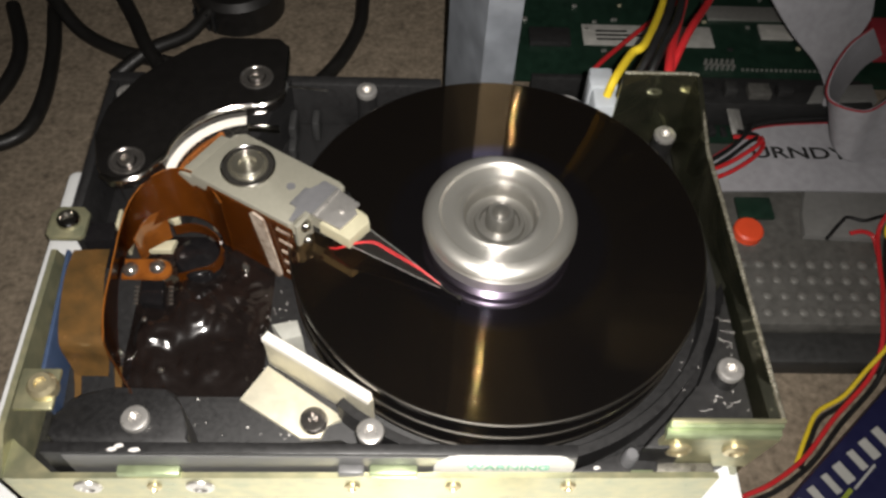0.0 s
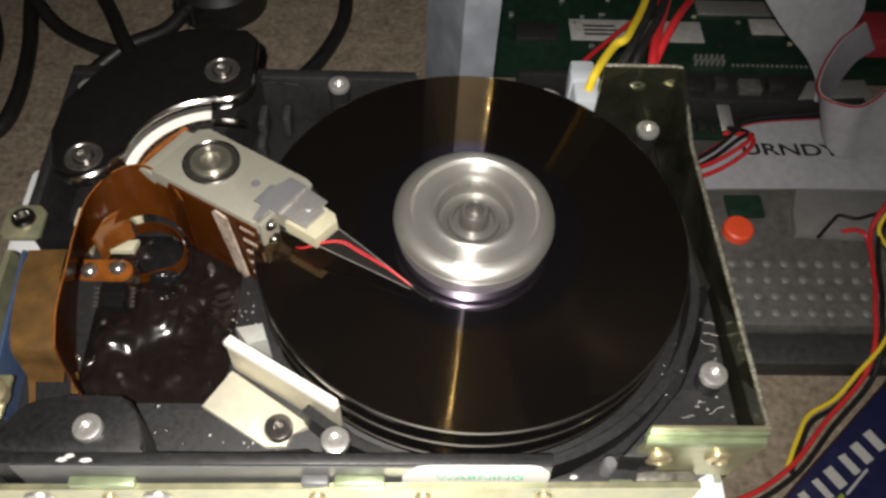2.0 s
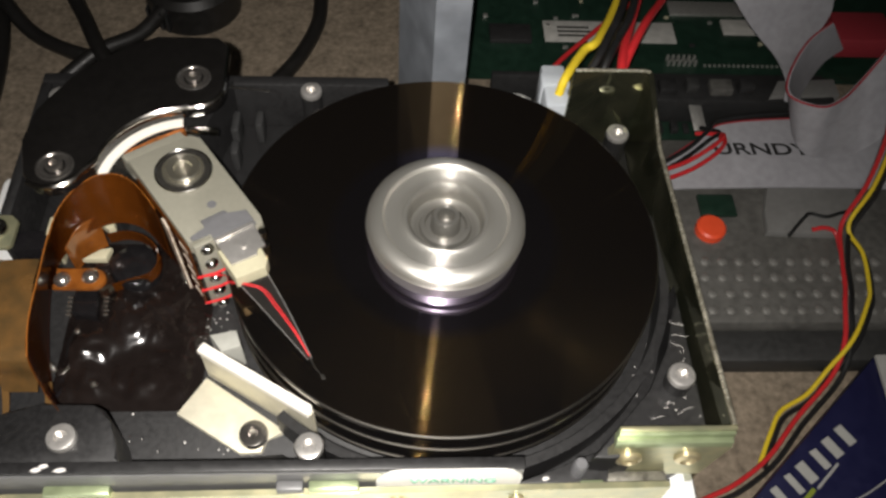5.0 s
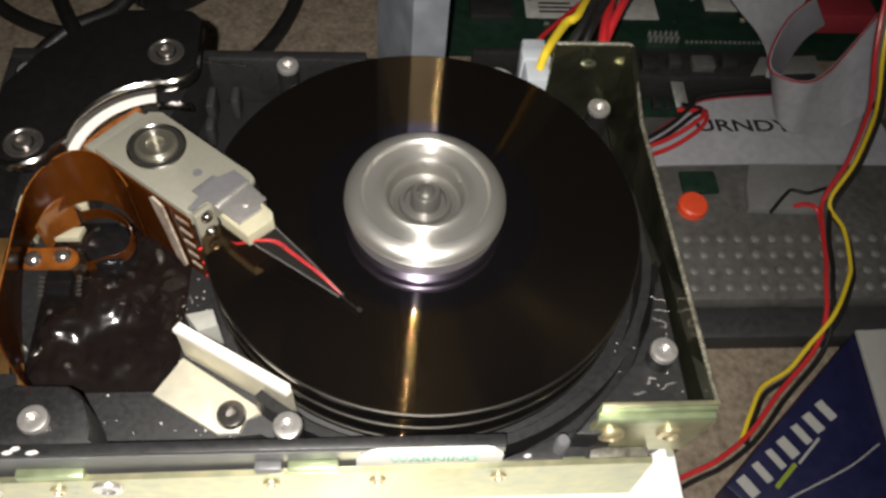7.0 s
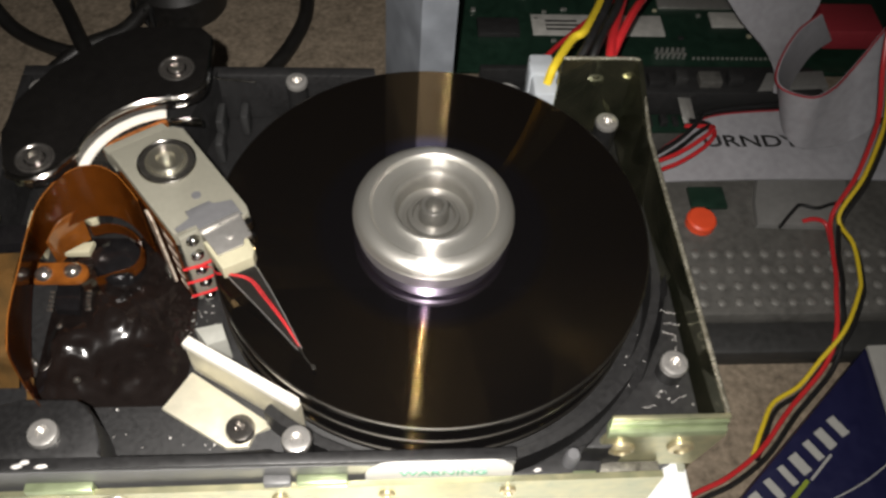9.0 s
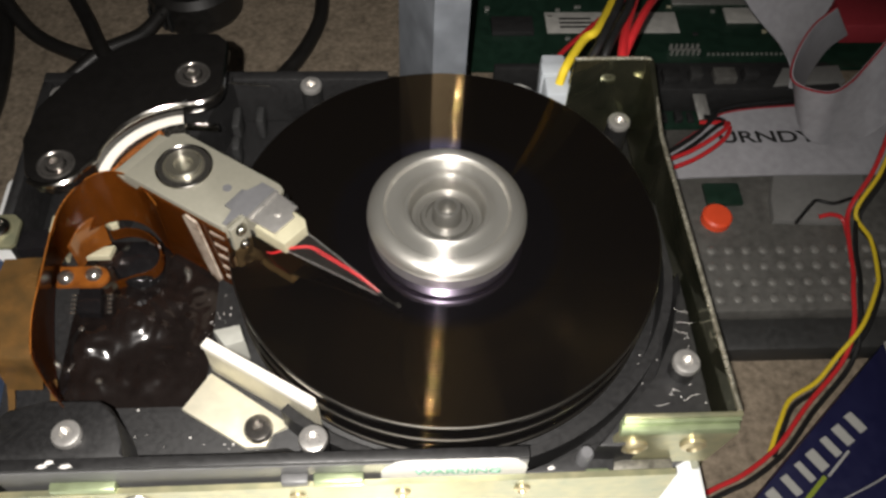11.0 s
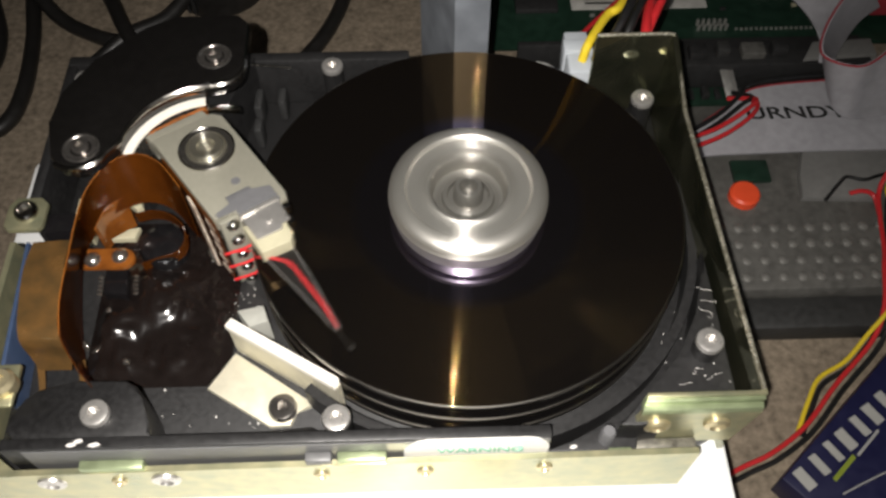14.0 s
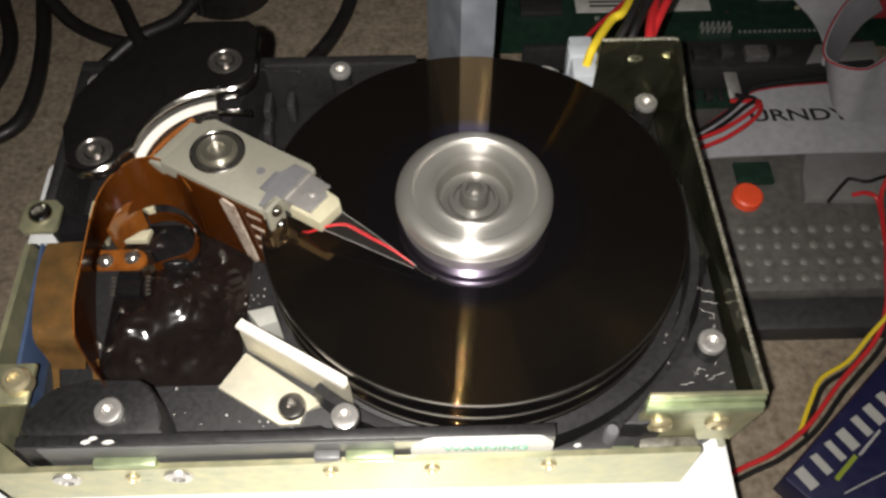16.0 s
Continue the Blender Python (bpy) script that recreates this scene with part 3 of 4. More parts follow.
    prism(bm, [(-3.5, -9.3), (18.6, -7.6), (18.6, -7.1), (-3.5, -8.8)], -18.5, 3.0)
    tail = part("flex_tail", bm, AMBER, arm, "amber flexible circuit glued to the arm", local=True)
    for k in range(5):
        bm = bmesh.new()
        prism(bm, [(14.6 + 0.2 * k, -8.05 + 0.016 * k), (18.2, -7.78), (18.2, -7.6), (14.6 + 0.2 * k, -7.86 + 0.016 * k)], 0.6 - 4.0 * k, 1.5 - 4.0 * k)
        part("trace", bm, SCUFFED, tail, "pale trace", local=True)
    bm = bmesh.new()
    prism(bm, [(8.0, 2.4), (9.0, 3.4), (12.0, 3.0), (14.4, -16.5), (13.2, -18.2), (11.4, -17.0)], 8.5, 9.0)
    bmesh.ops.transform(bm, matrix=Matrix.Rotation(math.pi / 2, 4, "X"), verts=bm.verts[:])
    part("stiffener", bm, SCUFFED, arm, "scuffed whitish stiffener strip", local=True)
    # voice coil on the tail
    for x, z in ((-15.5, 0.6), (-13.9, 1.6)):
        bm = bmesh.new()
        box(bm, x, x + 1.5, -9.6, 5.6, z - 4, z, 0.5)
        part("coil", bm, COPPER, arm, "orange copper coil", local=True)
    bm = bmesh.new()
    prism(bm, [(-12.4, -9.4), (-8.8, -9.0), (-8.8, 5.2), (-12.4, 4.2)], -2.5, 2.2, 0.3)
    part("coil_former", bm, ARM, arm, "grey plastic coil former", local=True)


actuator()


# ---- flexible circuit and what lies under it ----
def flex():
    # the tall loop that feeds the arm
    rail = [(-73.5, 98.6), (-78.4, 106), (-80.0, 114), (-80.4, 124), (-80.6, 133), (-80.0, 140), (-77.6, 145.6), (-74, 149), (-70, 149.4), (-66, 147.2), (-62.4, 143.0), (-60.4, 140.2)]
    low = [57, 57, 57, 57, 58, 60, 64, 66, 66, 65, 62, 60]
    bm = bmesh.new()
    lean = [0, 0, 0, 0.2, 0.6, 1.4, 3.0, 4.6, 5.0, 4.2, 2.6, 1.0]
    out = [0, -1, -2.5, -4.5, -5.5, -5, -2.5, 0, 0, 0, 0, 0]
    sheet(bm, [(x + 0.3 * k + o, y - k, z) for (x, y), z, k, o in zip(rail, low, lean, out)], [(x, y, 77) for x, y in rail], 0.25, 10)
    part("flex_loop", bm, AMBER, drive, "translucent amber flexible circuit loop")
    # The glint on the film's cut edge is a tube in lighter amber.
    bm = bmesh.new()
    tube(bm, [(x, y, 77) for x, y in rail[1:]], 0.11, 6, 10)
    part("flex_edge_glint", bm, AMBER_GLINT, drive, "lighter tube for the glint on the cut edge of the amber loop")
    # narrow strap round the black coil housing
    inner = [(-73.2, 141.4), (-69.4, 142.2), (-65.6, 141.4), (-62.6, 139.0), (-62.2, 136.4), (-64.2, 134.6), (-68.4, 133.6), (-72.4, 132.8)]
    high = [66.4, 66.4, 66, 65, 63, 61, 60, 59]
    bm = bmesh.new()
    sheet(bm, [(x, y, z - 3.2) for (x, y), z in zip(inner, high)], [(x, y, z) for (x, y), z in zip(inner, high)], 0.25, 10)
    part("flex_inner_loop", bm, AMBER, drive, "narrow inner amber loop")
    bm = bmesh.new()
    lathe(bm, [(5.4, 54), (5.4, 58.6), (4.9, 59.5), (3.4, 60.0), (0, 60.2)], -68.6, 138.2, 36)
    part("housing", bm, GLOSS_BLACK, drive, "glossy black round housing inside the strap")
    # crumpled glossy foil over the base
    bm = bmesh.new()

    def foil_height(x, y):
        z = 54.9 + 1.3 * max(0.0, noise.noise((x * 0.13, y * 0.11, 4.0)) + 0.1) + 1.1 * abs(noise.noise((x * 0.3, y * 0.26, 1.0)))
        for cx, cy, r, h in ((-68.2, 124.6, 4.6, 3.2), (-76.4, 119.6, 4.4, 2.8), (-71.0, 129.6, 3.0, 2.0), (-63.5, 127.5, 4.0, 1.2)):
            z += h * math.exp(-((x - cx) ** 2 + (y - cy) ** 2) / (r * r))
        return z

    grid = [[None] * 61 for _ in range(45)]
    for i in range(45):
        for j in range(61):
            x, y = -82 + 31 * i / 44, 105 + 42 * j / 60
            rim = min(1, i / 4, (44 - i) / 8, j / 8, (60 - j) / 6)
            grid[i][j] = bm.verts.new((x, y, 54.1 + (foil_height(x, y) - 54.1) * rim))
    for i in range(44):
        for j in range(60):
            bm.faces.new((grid[i][j], grid[i + 1][j], grid[i + 1][j + 1], grid[i][j + 1]))
    b = part("flex_board", bm, FOIL, drive, "glossy dark amber foil crumpled over the base")
    # amber pad with two bright solder domes, the chip before it and its legs
    bm = bmesh.new()
    prism(bm, [(-84, 130.4)] + arc(-75.6, 132.8, 2.5, -90, 90, 8) + [(-84, 135.6)], 60.6, 61.8, 0.4)
    part("pad", bm, AMBER_PAD, b, "orange amber pad")
    for x, y in ((-82.2, 132.4), (-76.4, 133.2)):
        bm = bmesh.new()
        lathe(bm, [(1.9, 61.6), (1.8, 62.2), (1.2, 62.9), (0.5, 63.2), (0, 63.2)], x, y, 20)
        part("solder_joint", bm, SOLDER, b, "bright solder dome")
    bm = bmesh.new()
    prism(bm, [(-80.4, 131.8), (-75.4, 131.8), (-74.6, 125.2), (-80.0, 126.2)], 54.6, 58.4, 0.4)
    part("chip", bm, GLOSS_BLACK, b, "small black chip")
    for k in range(5):
        for x0, lean in ((-81.6, 0.1), (-73.9, 0.16)):
            bm = bmesh.new()
            x, y = x0 + lean * k, 131.0 - 1.1 * k
            box(bm, x - 0.7, x + 0.5, y - 0.25, y + 0.25, 56.0, 56.9, 0.15)
            part("pin", bm, SOLDER, b, "bright chip leg")
    for x, y, z in ((-82.6, 114.6, 57.0), (-78.6, 122.6, 57.0), (-73.0, 110.4, 56.6), (-57.8, 137.0, 58), (-66.6, 144.6, 58.8)):
        bm = bmesh.new()
        lathe(bm, [(0.9, z - 2.5), (0.85, z - 0.8), (0.5, z - 0.2), (0, z)], x, y, 14)
        part("solder_joint", bm, SOLDER, b, "bright solder dome")
    # pale wedges in place of white highlights, and the lit amber wall behind the pad
    for pts, z0, z1 in (([(-76.6, 146.6), (-73.6, 147.6), (-73.2, 145.8), (-74.4, 145.0)], 61, 63.0), ([(-79.8, 138.9), (-74.6, 138.9), (-73.9, 142.0), (-76.2, 141.6)], 58.6, 60.2)):
        bm = bmesh.new()
        prism(bm, pts, z0, z1, 0.3)
        part("post", bm, CREAM, b, "cream wedge standing in for a white highlight")
    bm = bmesh.new()
    sheet(bm, [(-81.6, 137.6, 57), (-79.4, 142.0, 57), (-76.0, 144.8, 57)], [(-81.6, 137.6, 66), (-79.4, 142.0, 67.5), (-75.6, 145.2, 68)], 0.25, 8)
    part("flex_wall", bm, AMBER_PAD, b, "bright orange inner wall of the flexible circuit")
    # brown tongue folded over the edge, and the blue connector
    bm = bmesh.new()
    sheet(bm, [(-93.6, 134, 66.5), (-93.2, 126, 68.2), (-92.0, 116, 68.2), (-91.2, 111.6, 67.6), (-91.0, 110.2, 65.6), (-90.6, 109.6, 62), (-89.6, 108, 58)],
          [(-85.8, 134.4, 66.5), (-84.8, 126, 68.2), (-82.6, 116, 68.2), (-81.6, 111.4, 67.6), (-81.6, 110.0, 65.6), (-82.0, 109.4, 62), (-83.0, 108, 58)], 0.3)
    part("flex_tongue", bm, AMBER_STRIP, drive, "brown amber flexible tongue folded over the edge")
    for x, y in ((-89.4, 103.4), (-80.8, 103.0)):
        bm = bmesh.new()
        sheet(bm, [(x - 0.6, y, 55), (x - 0.7, y + 3, 57), (x - 0.7, y + 6, 60)], [(x + 0.6, y, 55), (x + 0.7, y + 3, 57), (x + 0.9, y + 6, 60)], 0.25)
        part("flex_leg", bm, AMBER_STRIP, drive, "narrow amber leg under the tongue")
    bm = bmesh.new()
    prism(bm, [(-95.5, 134.5), (-94.7, 134.5), (-92.4, 100), (-93.4, 100)], 54, 66.4, 0.3)
    part("connector", bm, BLUE, drive, "blue plastic connector edge")
    bm = bmesh.new()
    prism(bm, [(-93.2, 142.6), (-86.6, 143.0), (-86.0, 138.2), (-92.6, 137.4)], 54, 65.4, 0.4)
    part("block", bm, GLOSS_BLACK, drive, "black plastic block beside the lug")
    bm = bmesh.new()
    box(bm, -86.3, -85.5, 141.4, 146.0, 54, 66.2, 0.2)
    part("rib", bm, CREAM, drive, "pale thin rib")


flex()
bm = bmesh.new()
prism(bm, [(x, z) for x, z in [(-14, 58)] + arc(-8.5, 64.6, 5.5, 180, 90, 6) + arc(9.0, 65.6, 4.5, 90, 0, 6) + [(13.5, 58)]], -0.15, 0.15)
bmesh.ops.transform(bm, matrix=Matrix.Translation((0, 86.0, 0)) @ Matrix.Rotation(math.pi / 2, 4, "X"), verts=bm.verts[:])
label = part("warning_label", bm, PAPER, drive, "white warning label with green print")


def text_part(text, size, at, mat, parent, turn=None, name="lettering", thick=0.0001):
    cu = bpy.data.curves.new(name, "FONT")
    cu.body, cu.size, cu.extrude, cu.offset, cu.align_x, cu.align_y = text, size * MM, thick, 0.016 * size * MM, "CENTER", "CENTER"
    ob = new("draft", cu)
    data = bpy.data.meshes.new_from_object(ob.evaluated_get(bpy.context.evaluated_depsgraph_get()))
    bpy.data.objects.remove(ob)
    data.materials.append(mat)
    out = new(name, data)
    out.parent = parent
    out.matrix_basis = Matrix.Translation((Vector(at) - ORIGIN[parent]) * MM) @ (turn or Matrix())
    return out


text_part("WARNING", 3.4, (0.5, 85.8, 64.6), GREEN_INK, label, Matrix.Rotation(math.pi / 2, 4, "X"))

# ---- steel mounting bracket ----
bracket = thing("mounting_bracket", (-22, 90, 44), "yellow chromate steel mounting frame screwed round the drive", "bracket")


def mounting():
    bm = bmesh.new()
    prism(bm, [(52.2, 92), (53.4, 92), (51.2, 160), (50.0, 160)], 44.2, 75)
    side = part("side_plate", bm, MIRROR, bracket, "polished steel side plate")
    bm = bmesh.new()
    tube(bm, [(52.8, 92, 75.1), (50.6, 160, 75.1)], 0.5, 8, 2)
    part("worn_or_glint_edge", bm, WORN, side, "bright worn top edge")
    bm = bmesh.new()
    prism(bm, [(160, 44.2), (181, 44.2), (181, 79), (179, 80), (160, 75)], 50.0, 51.2)
    bmesh.ops.transform(bm, matrix=Matrix(((0, 0, 1, 0), (1, 0, 0, 0), (0, 1, 0, 0), (0, 0, 0, 1))), verts=bm.verts[:])
    part("gusset", bm, MIRROR, bracket)
    bm = bmesh.new()
    box(bm, 32.5, 50.8, 179.8, 181, 54.5, 79.5, 0.3)
    back = part("back_plate", bm, MIRROR, bracket, "polished steel back tab")
    for pts in ([(32.6, 180.4, 79.5), (40, 180.4, 79.6), (49.6, 180.4, 79.5), (50.8, 180, 79)], [(50.9, 180, 79.2), (50.8, 170, 77.2), (50.6, 160, 75.2)]):
        bm = bmesh.new()
        tube(bm, pts, 0.45, 8, 4)
        part("worn_or_glint_edge", bm, WORN, back, "bright worn edge")
    bm = bmesh.new()
    prism(bm, [(30.6, 89.6), (53.0, 89.6), (53.4, 92), (31, 92)], 70.5, 72.6, 0.15)
    box(bm, 31.0, 53.2, 90.6, 92, 72.6, 74.2, 0.2)
    part("front_fold", bm, GREENISH, bracket, "greenish folded edge")
    bm = bmesh.new()
    box(bm, 31.2, 53.4, 91.2, 92.1, 74.2, 75, 0.15)
    part("fold_lip", bm, BRASSY, bracket, "worn bright top lip")
    bm = bmesh.new()
    prism(bm, [(27.5, 56), (51, 56), (53.4, 70.5), (31, 70.5)], -0.6, 0.6)
    bmesh.ops.transform(bm, matrix=Matrix.Translation((0, 90.2, 0)) @ Matrix.Rotation(math.pi / 2, 4, "X"), verts=bm.verts[:])
    f = part("front_tab", bm, BRASSY, bracket)
    bm = bmesh.new()
    box(bm, 27.6, 43.6, 87.2, 89.5, 54.6, 58.4, 0.3)
    part("lower_fold", bm, GRIMY, f, "grimy scuffed lower fold")
    for x in (34.5, 46):
        bm = bmesh.new()
        lathe(bm, [(2.6, 0), (2.5, 0.7), (1.6, 1.1), (1.3, 0.6), (0, 0.6)], 0, 0, 20)
        bmesh.ops.transform(bm, matrix=Matrix.Translation((x, 89.6, 65.5)) @ Matrix.Rotation(math.pi / 2, 4, "X"), verts=bm.verts[:])
        part("screw", bm, BRASS, f)
    bm = bmesh.new()
    prism(bm, [(-88, 46), (42, 46), (42, 64.6), (-88, 62.2)], -0.6, 0.6)
    bmesh.ops.transform(bm, matrix=Matrix.Translation((0, 84.6, 0)) @ Matrix.Rotation(math.pi / 2, 4, "X"), verts=bm.verts[:])
    w = part("front_plate", bm, BRASSY, bracket)
    for x, r, m in ((-30, 1.6, BRASS), (-10, 1.6, BRASS), (13, 1.6, BRASS), (-60, 2.9, STEEL), (-69, 1.5, BRASS), (-82, 2.8, STEEL)):
        bm = bmesh.new()
        lathe(bm, [(r, 0), (r * 0.95, 0.5), (r * 0.55, 0.8), (r * 0.45, 0.3), (0, 0.3)], 0, 0, 20)
        bmesh.ops.transform(bm, matrix=Matrix.Translation((x, 84.0, 59.3 + 0.018 * x)) @ Matrix.Rotation(math.pi / 2, 4, "X"), verts=bm.verts[:])
        part("screw", bm, m, w)
    for x0, x1, z, m in ((-75, -63, 64.4, GREENISH), (-32.5, -27.5, 65.6, FACE), (-26.5, -17.2, 65.4, GREENISH), (25, 29.5, 63.6, GREENISH)):
        bm = bmesh.new()
        box(bm, x0, x1, 84.2, 86.0, z - 4, z, 0.3)
        part("tab", bm, m, w)
    # outer side with its screw lugs
    bm = bmesh.new()
    prism(bm, [(84, 46), (84, 62), (92, 67), (134, 67), (136, 60), (146, 46)], -98.4, -97.2)
    bmesh.ops.transform(bm, matrix=Matrix(((0, 0, 1, 0), (1, 0, 0, 0), (0, 1, 0, 0), (0, 0, 0, 1))), verts=bm.verts[:])
    s = part("left_plate", bm, BRASSY, bracket)
    bm = bmesh.new()
    prism(bm, [(-98.4, 84), (-88, 84), (-88, 85.2), (-97.2, 92)], 46, 62)
    part("corner", bm, BRASSY, s)
    bm = bmesh.new()
    prism(bm, [(-99.5, 136.5), (-98.5, 135.5), (-92, 135.5), (-91.2, 136.5), (-91.2, 142.5), (-92.8, 144), (-98, 144), (-99.5, 142)], 68.4, 69.6, 0.3)
    lug = part("lug", bm, BRASSY, s)
    bm = bmesh.new()
    lathe(bm, [(2.6, 69.6), (2.5, 70.5), (2.2, 70.9), (1.7, 70.7), (1.5, 69.7), (0, 69.65)], -95.2, 140, 20)
    part("nut", bm, CHROME, lug)
    bm = bmesh.new()
    lathe(bm, [(2.9, 66.5), (2.9, 69), (2.2, 70), (1.2, 70), (1.0, 69.2), (0, 69.2)], -91.5, 100.5, 20)
    part("screw", bm, BRASS, s)
    bm = bmesh.new()
    box(bm, -96.8, -89, 96, 105, 66, 67.4, 0.5)
    part("lug", bm, BRASSY, s)


mounting()

# ---- power plug and its wires ----
def power_lead():
    t = thing("power_lead", (31, 190, 60), "white drive power plug with yellow, black and red wires", "power cable")
    bm = bmesh.new()
    box(bm, 27.4, 33.6, 180.5, 195, 54, 67.4, 0.8)
    box(bm, 26.8, 34.2, 187, 191.5, 58, 68.2, 0.6)
    part("plug", bm, NYLON, t, "milky nylon plug")
    for nm, mat, r, pts in (("wire", WIRE_YELLOW, 1.15, [(31, 184.5, 67), (32.6, 187.0, 71), (38.6, 197.5, 70), (43.3, 202.7, 69.6), (55.5, 233, 60), (72, 284, 50)]),
                            ("wire", WIRE_BLACK, 1.15, [(36, 187, 66), (40, 191, 71), (44, 198, 73), (51, 214, 72), (66, 262, 58)]),
                            ("wire", WIRE_BLACK, 1.15, [(41, 187, 66), (43.5, 192, 71), (47, 199, 72), (54, 214, 71), (69, 262, 56)]),
                            ("wire", WIRE_RED, 1.25, [(46, 184.5, 66), (46.6, 187.6, 70.5), (50, 200.6, 70), (61.8, 233.9, 60), (79, 282.6, 50)]),
                            ("wire", WIRE_RED, 1.0, [(54, 286.5, -22), (61.4, 293.8, -20), (77.3, 309, -18), (100, 330, -16)]),
                            ("wire", WIRE_RED, 1.1, [(46.5, 188, 64), (49, 193.5, 70), (56.5, 208.3, 70), (69.9, 234, 60), (91, 277.8, 50)])):
        bm = bmesh.new()
        tube(bm, pts, r, 10)
        part(nm, bm, mat, t)


power_lead()

# ---- steel post behind the drive ----
bm = bmesh.new()
prism(bm, [(0.1, 205), (9.4, 205.4), (9.4, 207), (1.0, 206.6), (-7.8, 226.6), (-9.0, 226)], FLOOR, 330)
single("steel_post", bm, GALVANISED, (1, 216, FLOOR), "upright galvanised steel angle post", "post")


# ---- black cables on the carpet ----
def cable(name, pts, r, label, mat=CABLE):
    bm = bmesh.new()
    tube(bm, pts, r, 12, 10)
    return single(name, bm, mat, pts[0], label, "cable", "cables on the carpet")


Z0 = FLOOR + 5
cable("black_cable", [(-192, 380, Z0), (-186, 345, Z0), (-179.5, 316, Z0), (-176.6, 285, Z0), (-181, 266, Z0), (-200, 256, Z0)], 3.3, "thick black mains cable curling over the carpet")
cable("black_cable", [(-205, 345, Z0), (-195, 320, Z0), (-193.5, 300, Z0), (-200, 280, Z0), (-215, 270, Z0)], 3.3, "thick black mains cable curling over the carpet")
cable("black_cable", [(-200, 362, Z0 + 6), (-186, 346, Z0 + 6), (-171, 330, Z0), (-153, 318, Z0), (-135, 312, Z0), (-112, 306, Z0)], 3.3, "thick black mains cable curling over the carpet")
cable("black_cable", [(-163, 366, Z0 + 8), (-156, 350, Z0 + 8), (-145, 330, Z0 + 8), (-136, 312, Z0 + 8), (-126, 296, Z0 + 8)], 3.3, "thick black mains cable curling over the carpet")
cable("black_cable", [(-100, 346, Z0 + 8), (-111, 336, Z0 + 8), (-121, 323, Z0 + 5), (-136, 312, Z0 + 5), (-150, 300, Z0)], 3.3, "thick black mains cable curling over the carpet")
cable("black_cable", [(-44, 380, Z0), (-44, 356, Z0), (-45, 336, Z0), (-53, 313, Z0), (-66, 292, Z0)], 3.3, "thick black mains cable curling over the carpet")


def adapter():
    t = thing("plug_top", (-102, 345, FLOOR), "rounded black moulded mains plug on the carpet", "plug")
    bm = bmesh.new()
    lathe(bm, [(0, 0), (22, 0), (24.5, 3), (24.5, 22), (21, 26), (0, 27)], 0, 0, 40)
    for v in bm.verts:
        v.co = Vector((-102 + v.co.x * 0.86, 352 + v.co.y * 0.85, FLOOR + v.co.z * 0.7))
    part("shell", bm, CABLE, t)
    bm = bmesh.new()
    for k in range(4):
        box(bm, -119 + k * 3, -118 + k * 3, 333 - k * 1.5, 337 - k * 1.5, FLOOR + 6, FLOOR + 15)
    part("grip", bm, CHIP, t)


adapter()


